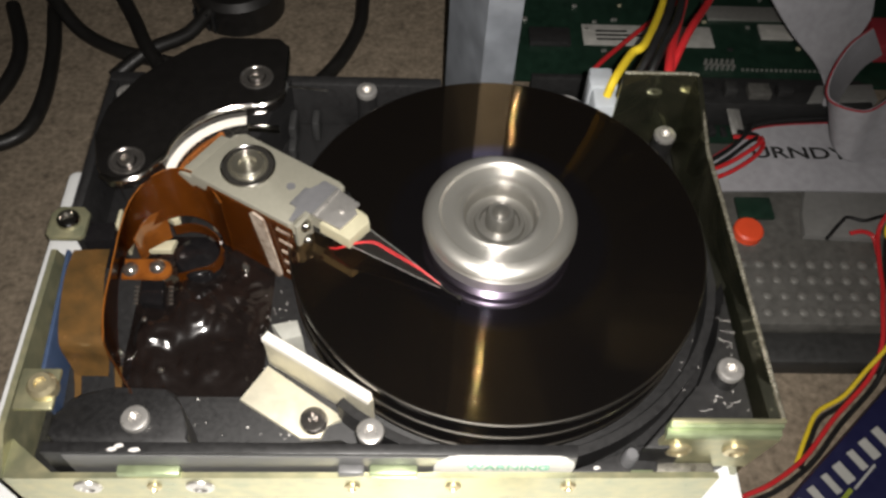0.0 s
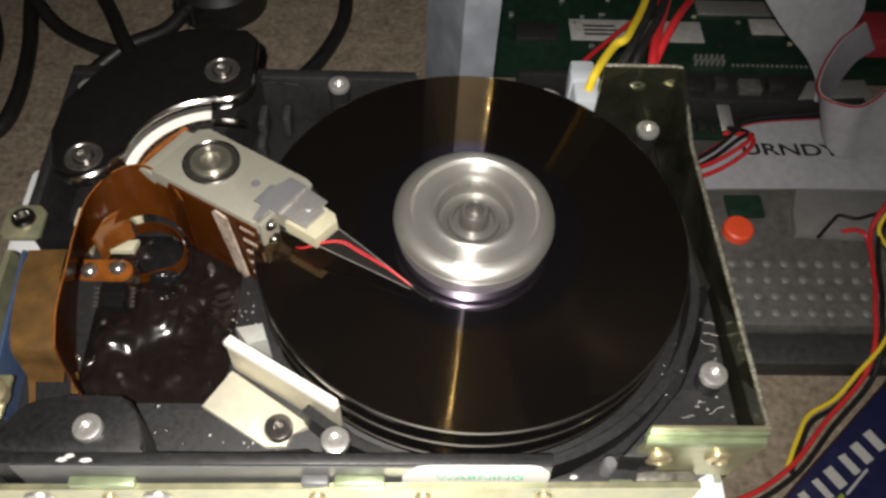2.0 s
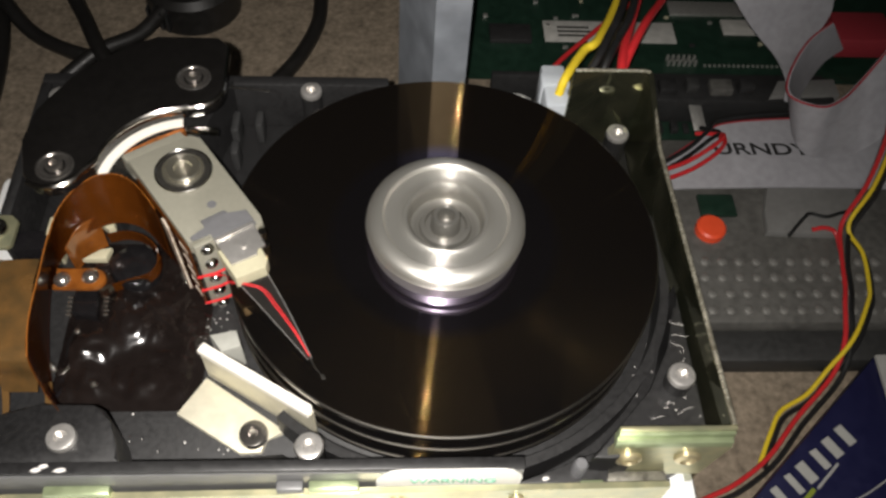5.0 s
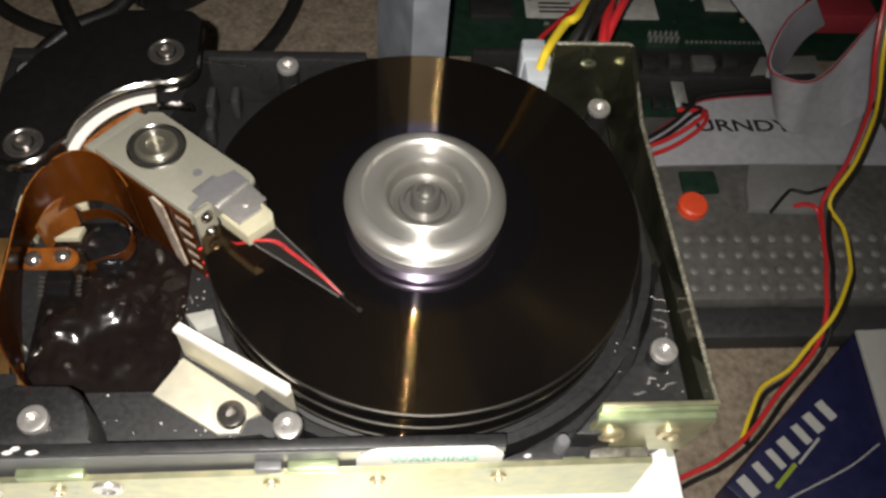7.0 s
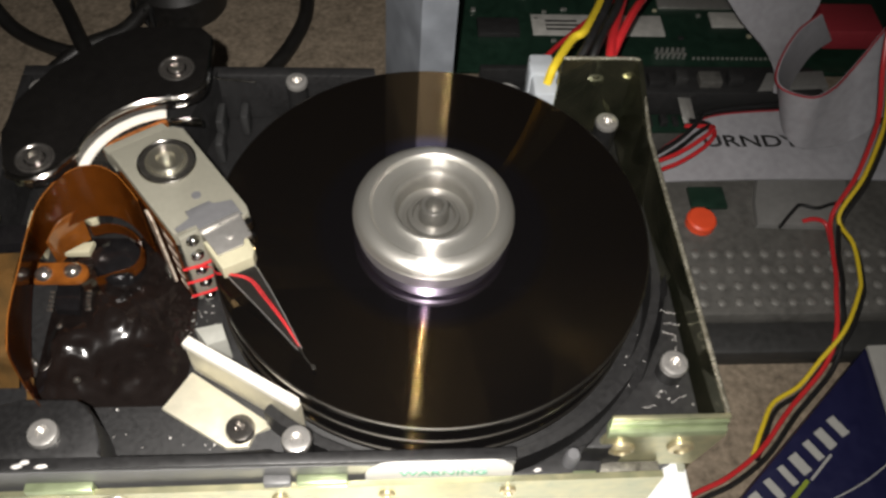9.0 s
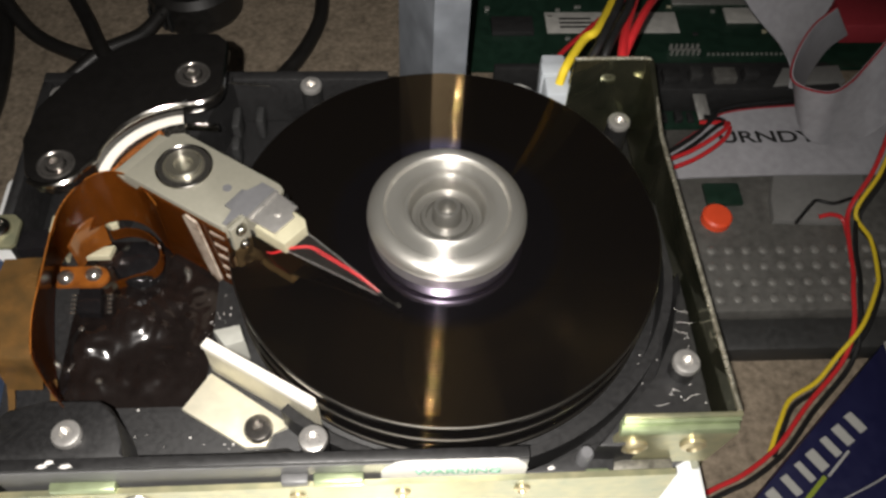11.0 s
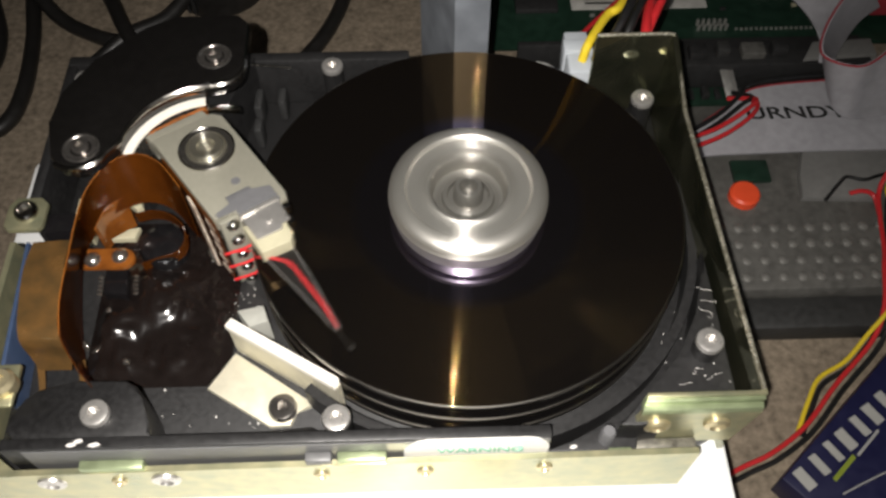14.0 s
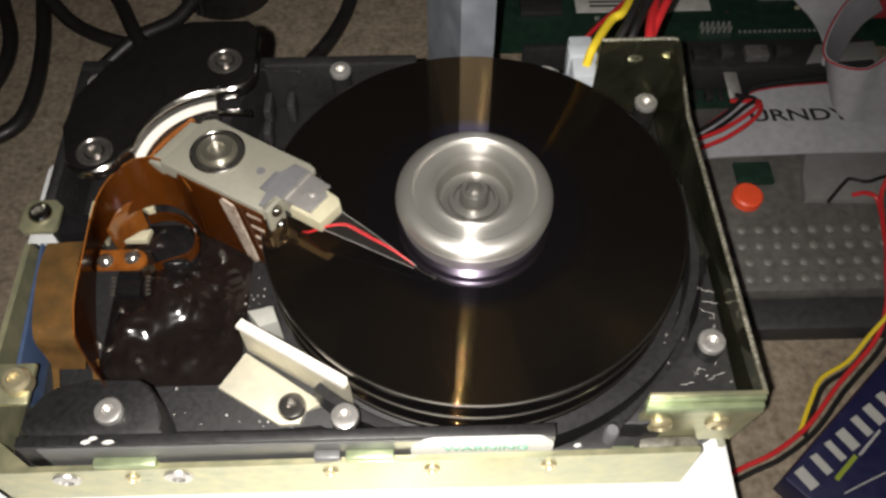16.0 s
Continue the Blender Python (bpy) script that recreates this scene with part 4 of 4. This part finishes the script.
# ---- circuit board ----
def board():
    t = thing("circuit_board", (100, 300, -30), "dusty green computer circuit board with chips and slots", "circuit board")
    bm = bmesh.new()
    box(bm, 20, 320, 290, 520, -31.6, -30)
    part("board", bm, PCB, t)
    random.seed(4)
    for x, y, w, d, h, m in ((84, 318, 58, 13, 0.6, OLD_PAPER), (131, 334, 36, 9, 1.2, TIN), (143, 322, 16, 9, 1.4, OLD_PAPER), (60, 350, 30, 12, 3, CHIP), (110, 355, 26, 12, 3, CHIP), (170, 350, 20, 20, 3, CHIP), (40, 315, 18, 10, 2.4, CHIP), (190, 318, 22, 14, 2.4, CHIP)):
        bm = bmesh.new()
        box(bm, x - w / 2, x + w / 2, y - d / 2, y + d / 2, -30, -30 + h, 0.2)
        c = part("sticker" if m is OLD_PAPER else "chip", bm, m, t)
        if m is OLD_PAPER and w > 30:
            for k in range(3):
                bm = bmesh.new()
                box(bm, x - w / 2 + 6, x - w / 2 + 20 + 9 * (k % 2), y - 3.5 + k * 2.6, y - 2.4 + k * 2.6, -30 + h, -30 + h + 0.15)
                part("print_bar", bm, CHIP, c)
    for k in range(6):
        for j in range(2):
            bm = bmesh.new()
            box(bm, 106 + k * 2.3, 107.1 + k * 2.3, 297.5 + j * 3, 298.9 + j * 3, -30, -27, 0.15)
            part("pin", bm, TIN, t)
    for k in range(22):
        bm = bmesh.new()
        box(bm, 122 + k * 2.1, 123.1 + k * 2.1, 297.5, 298.6, -30, -29.2, 0.1)
        part("pin", bm, TIN, t)
    for k in range(26):
        x, y = random.uniform(26, 180), random.uniform(303, 345)
        bm = bmesh.new()
        box(bm, x, x + random.uniform(1.5, 3), y, y + random.uniform(1, 2), -30, -29.0, 0.1)
        part("component", bm, random.choice((TIN, CHIP, CREAM)), t)
    bm = bmesh.new()
    box(bm, 92, 170, 272, 286, -40, -24, 0.6)
    part("slot", bm, CHIP, t, "black edge slot")
    bm = bmesh.new()
    box(bm, 84, 172, 262.5, 271.6, FLOOR, -36, 0.4)
    part("lower_board", bm, PCB, t, "lower dark green board")
    for x, w, h in ((87, 4, 2.5), (94, 6, 1.5), (103, 3, 3.0), (108.5, 2.5, 1.5), (117, 5, 2.0)):
        bm = bmesh.new()
        box(bm, x, x + w, 264.5, 269.5, -36, -36 + h, 0.3)
        part("component", bm, CHIP, t)
    bm = bmesh.new()
    prism(bm, [(142, 273), (172, 275), (172, 284), (148, 282.5)], -26, -22.6, 0.5)
    part("socket", bm, PALE_CASE, t, "pale plastic socket")
    for k, (x, w) in enumerate(((97, 7), (108, 5), (118, 9), (130, 6))):
        bm = bmesh.new()
        box(bm, x, x + w, 274.5 + k % 2, 281, -24, -20.5 + k % 2, 0.4)
        part("component", bm, (CHIP, DARK_CASE, GREY_CASE, CHIP)[k], t)
    bm = bmesh.new()
    box(bm, 30, 170, 286.5, 289.4, -50, -26, 0.4)
    part("rail", bm, CHIP, t)


board()
bm = bmesh.new()
box(bm, -2.6, 2.6, -8.5, 8.5, -0.4, 0.4, 0.2)
bmesh.ops.transform(bm, matrix=Matrix.Translation((112.5, 270, -28)) @ Matrix.Rotation(radians(8), 4, "Z") @ Matrix.Rotation(radians(20), 4, "X"), verts=bm.verts[:])
single("metal_tab", bm, TIN, (112.5, 270, -30), "small bare metal tab with a hole", "tab")


# ---- grey ribbon cables ----
def ribbon(name, left, right, label, edge="left", thick=0.8):
    t = thing(name, left[0], label, "ribbon cable", "grey ribbon cables")
    bm = bmesh.new()
    sheet(bm, left, right, thick, 10)
    part("band", bm, RIBBON, t)
    bm = bmesh.new()
    a = left if edge == "left" else right
    tube(bm, a, 0.42, 6, 10)
    part("stripe", bm, STRIPE_RED, t, "red edge strand")
    return t


low = ribbon("ribbon_cable", [(96, 246, -31), (111, 256, -29), (122, 263, -28), (150, 266.4, -28), (190, 268, -28)], [(84, 230, -34), (96, 232.6, -32), (119, 233.6, -32), (150, 234.2, -32), (200, 235, -34)], "flat grey ribbon cable with a red edge strand and dark print")
text_part("URNDY", 11, (135, 250, -28.4), CHIP, low, Matrix.Rotation(radians(-7), 4, "X") @ Matrix.Diagonal((1.03, 0.85, 1, 1)), "print", 0.00005)
ribbon("ribbon_cable", [(117.3, 303.9, 14), (118.9, 292.9, 12), (128.7, 285.3, 2), (140.5, 280.5, -8), (145.4, 274.1, -14), (143.2, 264.2, -16)],
       [(165.5, 305.9, 14), (160.0, 294.6, 12), (161.1, 292.5, 4), (157.0, 288.2, -4), (153.9, 283.6, -12), (146.5, 261.2, -14)], "broad grey ribbon cable twisting down", "right")
ribbon("ribbon_cable", [(156, 280.5, 10), (146, 273, 8), (137, 261, 6), (132.2, 250, 5), (134.6, 244.2, 5), (143.9, 241.3, 5), (152, 245, 6), (158.7, 250.9, 8), (164, 255.5, 13), (170.3, 261.1, 20), (186, 274, 32)],
       [(168, 284, -6), (158, 277, -8), (149, 266, -14), (144, 254, -18), (144.6, 245, -20), (149.5, 241.2, -22), (156.6, 241.8, -23), (166, 241.5, -20), (172, 242.5, -16), (178, 246, -11), (194, 258, 0)], "broad grey ribbon cable folded into a loop", "left")
bm = bmesh.new()
box(bm, 176, 200, 298, 316, -24, -14, 1.0)
single("red_connector", bm, STRIPE_RED, (188, 306, -24), "red plastic connector inside the ribbon loop", "connector")


# ---- grey studded case with a red button ----
def studded_case():
    t = thing("studded_case", (140, 200, FLOOR), "dusty grey case with rows of pale studs and a red button", "case")
    bm = bmesh.new()
    box(bm, 78, 240, 176, 262, FLOOR, -36, 1.5)
    part("top", bm, GREY_CASE, t)
    bm = bmesh.new()
    box(bm, 78, 240, 163, 175.6, FLOOR, -40, 1.5)
    part("front", bm, DARK_CASE, t)
    bm = bmesh.new()
    lathe(bm, [(5.6, -38), (5.6, -33), (4.8, -32.2), (0, -32)], 109, 215.6, 28)
    part("button", bm, RED_CAP, t, "bright red round button")
    bm = bmesh.new()
    box(bm, 107, 121, 222, 232, -36, -34, 0.4)
    part("circuit", bm, PCB, t, "small green circuit")
    for j in range(4):
        for k in range(18):
            bm = bmesh.new()
            x, y = 90 + k * 6.5 + 1.3 * (j % 2), 180.9 + j * 6.9
            lathe(bm, [(2.0, -36.5), (1.9, -35.3), (1.1, -34.8), (0, -34.7)], x, y, 10)
            part("stud", bm, STUD, t)


studded_case()
bm = bmesh.new()
prism(bm, [(130, 213.5), (157, 212.5), (170, 226), (172, 240), (137, 240), (131.5, 224)], -36.2, -33.2, 1.4)
single("grey_cover", bm, PALE_CASE, (145, 226, -36), "low rounded pale grey cover on the case", "cover")
bm = bmesh.new()
tube(bm, [(18.8, 185.0, 66), (20.8, 184.0, 67), (23.2, 182.5, 67), (25.7, 179.6, 66), (27.6, 181.4, 62)], 0.5, 8)
single("wire_hook", bm, TIN, (24, 182, 64), "small bent bright wire hook by the plug", "hook")


# ---- wire harness beside the drive ----
def harness():
    t = thing("wire_harness", (140, 180, -30), "loose loom of red, yellow and black wires", "wires")
    up = [(156, 256, 58), (153.0, 241.4, 45), (152.0, 234.5, 38), (152.4, 228.5, 30), (155.5, 223.0, 18), (159.0, 222.5, 6), (161.5, 220.4, -14), (158, 215.1, -30)]
    red = up + [(155, 203, -32), (152.2, 189.0, -32), (150.0, 181.9, -32), (147.2, 168.4, -35), (142.3, 158.0, -41), (127.7, 144.2, -46), (114.7, 130.8, -47), (101.0, 121.6, -47), (88.0, 116.3, -48), (60, 103, -48)]
    yellow = [(x + 2.6, y - 0.6, z - 0.6) for x, y, z in up] + [(163.2, 203, -32), (161.1, 188.9, -32), (158.3, 181.8, -32), (149.8, 168.4, -34), (140.6, 159.6, -40), (133.2, 152.6, -45), (123.5, 147.4, -47), (118.0, 139.7, -47.5), (112.0, 129.2, -48.5)]
    for mat, r, pts in ((WIRE_RED, 0.85, red), (WIRE_YELLOW, 0.8, yellow),
                        (WIRE_BLACK, 0.9, [(x + 1.6, y - 1.4, z - 2.0) for x, y, z in yellow]),
                        (WIRE_BLACK, 0.9, [(x + 4.4, y + 0.4, z - 0.6) for x, y, z in up] + [(x + 2.4, y - 1.6, z - 1.0) for x, y, z in red[8:]]),
                        (WIRE_BLACK, 0.7, [(166, 223, -32), (160, 221.5, -32), (154.3, 219.8, -32), (148.3, 221.3, -32), (145.6, 219.4, -32), (143.1, 217, -32), (137.8, 211.6, -33)])):
        bm = bmesh.new()
        tube(bm, pts, r, 9)
        part("wire", bm, mat, t)
    for mat, pts in ((WIRE_RED, [(62, 214, -12), (78, 224, -15), (89.5, 230.5, -18), (99.8, 235.1, -18), (111.4, 243.1, -18), (116.5, 248.6, -19), (115.4, 252.1, -22), (109, 256, -26)]),
                     (WIRE_BLACK, [(62, 217, -12), (76, 225, -15), (88.1, 233.0, -18), (101.2, 241.7, -18), (110.5, 250.5, -18), (117.0, 257.2, -19), (143.5, 262, -20), (190, 266, -22)]),
                     (WIRE_BLACK, [(62, 216, -15), (76, 225, -18), (88.6, 231.4, -20), (100.2, 238.6, -20), (111, 247.5, -20), (116.6, 253.0, -22), (112, 260, -27)]),
                     (WIRE_RED, [(62, 212, -13), (78, 220, -15), (90.7, 226.7, -18), (101.4, 231.8, -18), (112.0, 239.7, -18), (117.0, 247.8, -20), (115, 254, -24)]),
                     (WIRE_RED, [(147.5, 214.4, -33), (152, 214.6, -32), (156.2, 213.0, -33), (157, 206, -35)])):
        bm = bmesh.new()
        tube(bm, pts, 0.85, 9)
        part("wire", bm, mat, t)


harness()


# ---- navy carton ----
def carton():
    t = thing("navy_carton", (130, 110, FLOOR), "navy blue printed carton with a white open flap", "carton")
    c, a = Vector((158.3, 164.2, -38)), Vector((98.6, 110.6, -38))
    u = (a - c).normalized()
    v = Vector((-u.y, u.x, 0))
    m = Matrix(((*u, 0), (*v, 0), (0, 0, 1, 0), (0, 0, 0, 1))).transposed()
    m.translation = c

    def slab(x0, x1, y0, y1, z0, z1, bevel=0.0):
        b = bmesh.new()
        box(b, x0, x1, y0, y1, z0, z1, bevel)
        bmesh.ops.transform(b, matrix=m, verts=b.verts[:])
        return b

    body = part("panel", slab(0, (a - c).length, 0, 90, FLOOR + 38, 0, 0.6), CARTON, t)
    for k, wide in enumerate((3.6, 2.7, 2.4, 3.6, 2.7, 3.4, 3.2)):
        s, v0 = 73.0 - k * 6.75, 1.2 + 0.6 * k
        b = bmesh.new()
        prism(b, [(s, v0 + 0.6), (s + wide, v0), (s + wide + 1.1, v0 + 7.0), (s + 1.1, v0 + 7.6)], 0.0, 0.2)
        bmesh.ops.transform(b, matrix=m, verts=b.verts[:])
        part("logo_bar", b, CARTON_WHITE, body, "white logo shape")
    part("print_bar", slab(58, 69, 10.8, 12.2, 0, 0.2), LIME, body, "lime print")
    part("print_bar", slab(45, 57, 11.8, 12.6, 0, 0.2), CARTON_WHITE, body, "pale small print")
    b = bmesh.new()
    sheet(b, [(116, 105.4, -37.9), (122.2, 108.1, -37.9), (140, 115.6, -37.9), (152.6, 123.0, -37.9)], [(116.2, 105.0, -37.9), (122.4, 107.7, -37.9), (140.2, 115.2, -37.9), (152.8, 122.6, -37.9)], 0.15)
    part("print_line", b, CARTON_WHITE, body, "thin pale line")
    b = bmesh.new()
    prism(b, [(157.0, 163.1), (155.1, 126.0), (154, 100), (250, 96), (252, 166)], -37.2, -36)
    part("flap", b, CARTON_WHITE, t, "white open flap")


carton()


# ---- dust and flecks on the base ----
bm = bmesh.new()
random.seed(9)
for k in range(60):
    x, y = random.uniform(-66, -36), random.uniform(90, 128)
    s = random.choice((0.07, 0.09, 0.12, 0.18))
    box(bm, x - s, x + s, y - s, y + s, 54, 54.3)
for k in range(24):
    x, y = random.uniform(-53, -46.5), random.uniform(119, 132)
    s = random.choice((0.05, 0.07, 0.1))
    box(bm, x - s, x + s, y - s, y + s, 54, 54.4)
for k in range(26):
    x, y = random.uniform(40, 50), random.uniform(94, 128)
    z = 67.3 if y < 112 and x > 45 - (112 - y) * 0.3 + 1.6 else 54.1
    s = random.uniform(0.06, 0.16)
    box(bm, x - s, x + s, y - s, y + s, z - 0.2, z + 0.1)
for x, y, z in ((48.2, 112.6, 67.3), (49.0, 118.0, 67.3), (48.6, 109.0, 67.3), (48.8, 115.2, 67.3), (43.4, 99.6, 67.3), (46.8, 98.6, 67.3), (41.0, 97.0, 67.3)):
    a, w = random.uniform(0, 6.28), random.uniform(1.0, 1.8)
    tube(bm, [(x + w * q * math.cos(a) + 0.5 * random.uniform(-1, 1), y + w * q * math.sin(a) + 0.5 * random.uniform(-1, 1), z) for q in (-1, -0.5, 0, 0.5, 1)], 0.04, 5, 4)
for x, y, z, w in ((-73.4, 87.6, 70.3, 0.9), (-74.6, 86.9, 70.3, 1.0), (-70.4, 86.8, 70.3, 1.2), (18.9, 87.4, 60.6, 0.8)):
    prism(bm, [(x - w, y - 0.25), (x - 0.1 * w, y - 0.5), (x + w, y - 0.1), (x + 0.5 * w, y + 0.35), (x - 0.5 * w, y + 0.25)], z - 0.3, z + 0.08)
single("dust_flecks", bm, DUST, (-50, 110, 54), "pale dust flecks on the black base", "dust", kind="stuff")


# ---- what moves ----
SWING = [(0, 0), (3.7, 0), (3.8, 0.12), (3.9, 0.36), (4.0, 0.66), (4.1, 1), (4.3, 1), (5.0, 0.97), (5.6, 0.92), (6.0, 0.85), (6.3, 0.78), (6.4, 0.74), (6.5, 0.66), (6.6, 0.6), (6.7, 0.54), (6.8, 0.48), (6.9, 0.37), (7.0, 0.34),
         (7.1, 0.2), (7.2, 0.14), (7.3, 0.07), (7.4, 0.03), (7.5, 0), (7.6, 0), (7.7, 0.2), (7.8, 0.55), (7.9, 0.86), (8.0, 0.98), (8.1, 1), (8.6, 1), (8.667, 0.8), (8.7, 0.2), (8.733, 0.5), (8.8, 0.85), (8.9, 0.92), (9.0, 0.94), (9.2, 1),
         (9.6, 1), (9.7, 0.1), (9.8, 1), (10.1, 1), (10.2, 0), (10.3, 0.9), (10.5, 1), (10.6, 0.1), (10.7, 0.9), (10.9, 1), (11.0, 0.1), (11.1, 0.9), (11.3, 0.96), (11.367, 0.3), (11.4, 0.08), (11.433, 0.3), (11.5, 0.98), (11.533, 1), (11.6, 0.2), (11.633, 0.3), (11.7, 0.8), (11.8, 1), (11.833, 0.9), (11.9, 0),
         (11.967, 0.9), (12.0, 1), (12.033, 1), (12.1, 0.85), (12.167, 0.25), (12.2, 0.1), (12.233, 0.3), (12.3, 0.9), (12.367, 0.3), (12.4, 0.05), (12.433, 0.3), (12.467, 0.82), (12.5, 0.94), (12.533, 1), (12.6, 1), (12.667, 0.3), (12.7, 0), (12.8, 0.08), (12.9, 0.9), (12.967, 0.2), (13.0, 0.07), (13.033, 0.05), (13.1, 0.18), (13.2, 0.8),
         (13.3, 0.05), (13.4, 0.85), (13.467, 0.2), (13.5, 0.06), (13.6, 0), (13.633, 0.1), (13.7, 1), (13.8, 0.8), (13.9, 0.1), (13.967, 0.75), (14.0, 0.94), (14.033, 1), (14.1, 0.15), (14.2, 0.88), (14.3, 1), (14.333, 0.9), (14.4, 0.04), (14.467, 0.9), (14.5, 1), (14.533, 1), (14.6, 0.85), (14.7, 0.14), (14.767, 0.9), (14.8, 1), (14.833, 0.9),
         (14.9, 0), (14.967, 0.85), (15.0, 1), (15.033, 1), (15.1, 0.9), (15.2, 0.08), (15.3, 0.92), (15.4, 0.15), (15.467, 0.5), (15.5, 0.84), (15.533, 0.98), (15.6, 1), (15.633, 0.9), (15.7, 0.03), (15.8, 0.2), (15.9, 0.3), (15.967, 0.02), (16.0, 0)]


def motions():
    base = Vector((*PIVOT, 74.5)) - ORIGIN[drive]
    walk(arm, [(t, pose(*(base * MM), 0, 0, ARM_IN + (ARM_OUT - ARM_IN) * f)) for t, f in SWING])
    at = (Vector((*HUB, 71)) - ORIGIN[drive]) * MM
    walk(spindle, [(k / 30, pose(*at, 0, 0, 72.0 * k)) for k in range(481)])


motions()
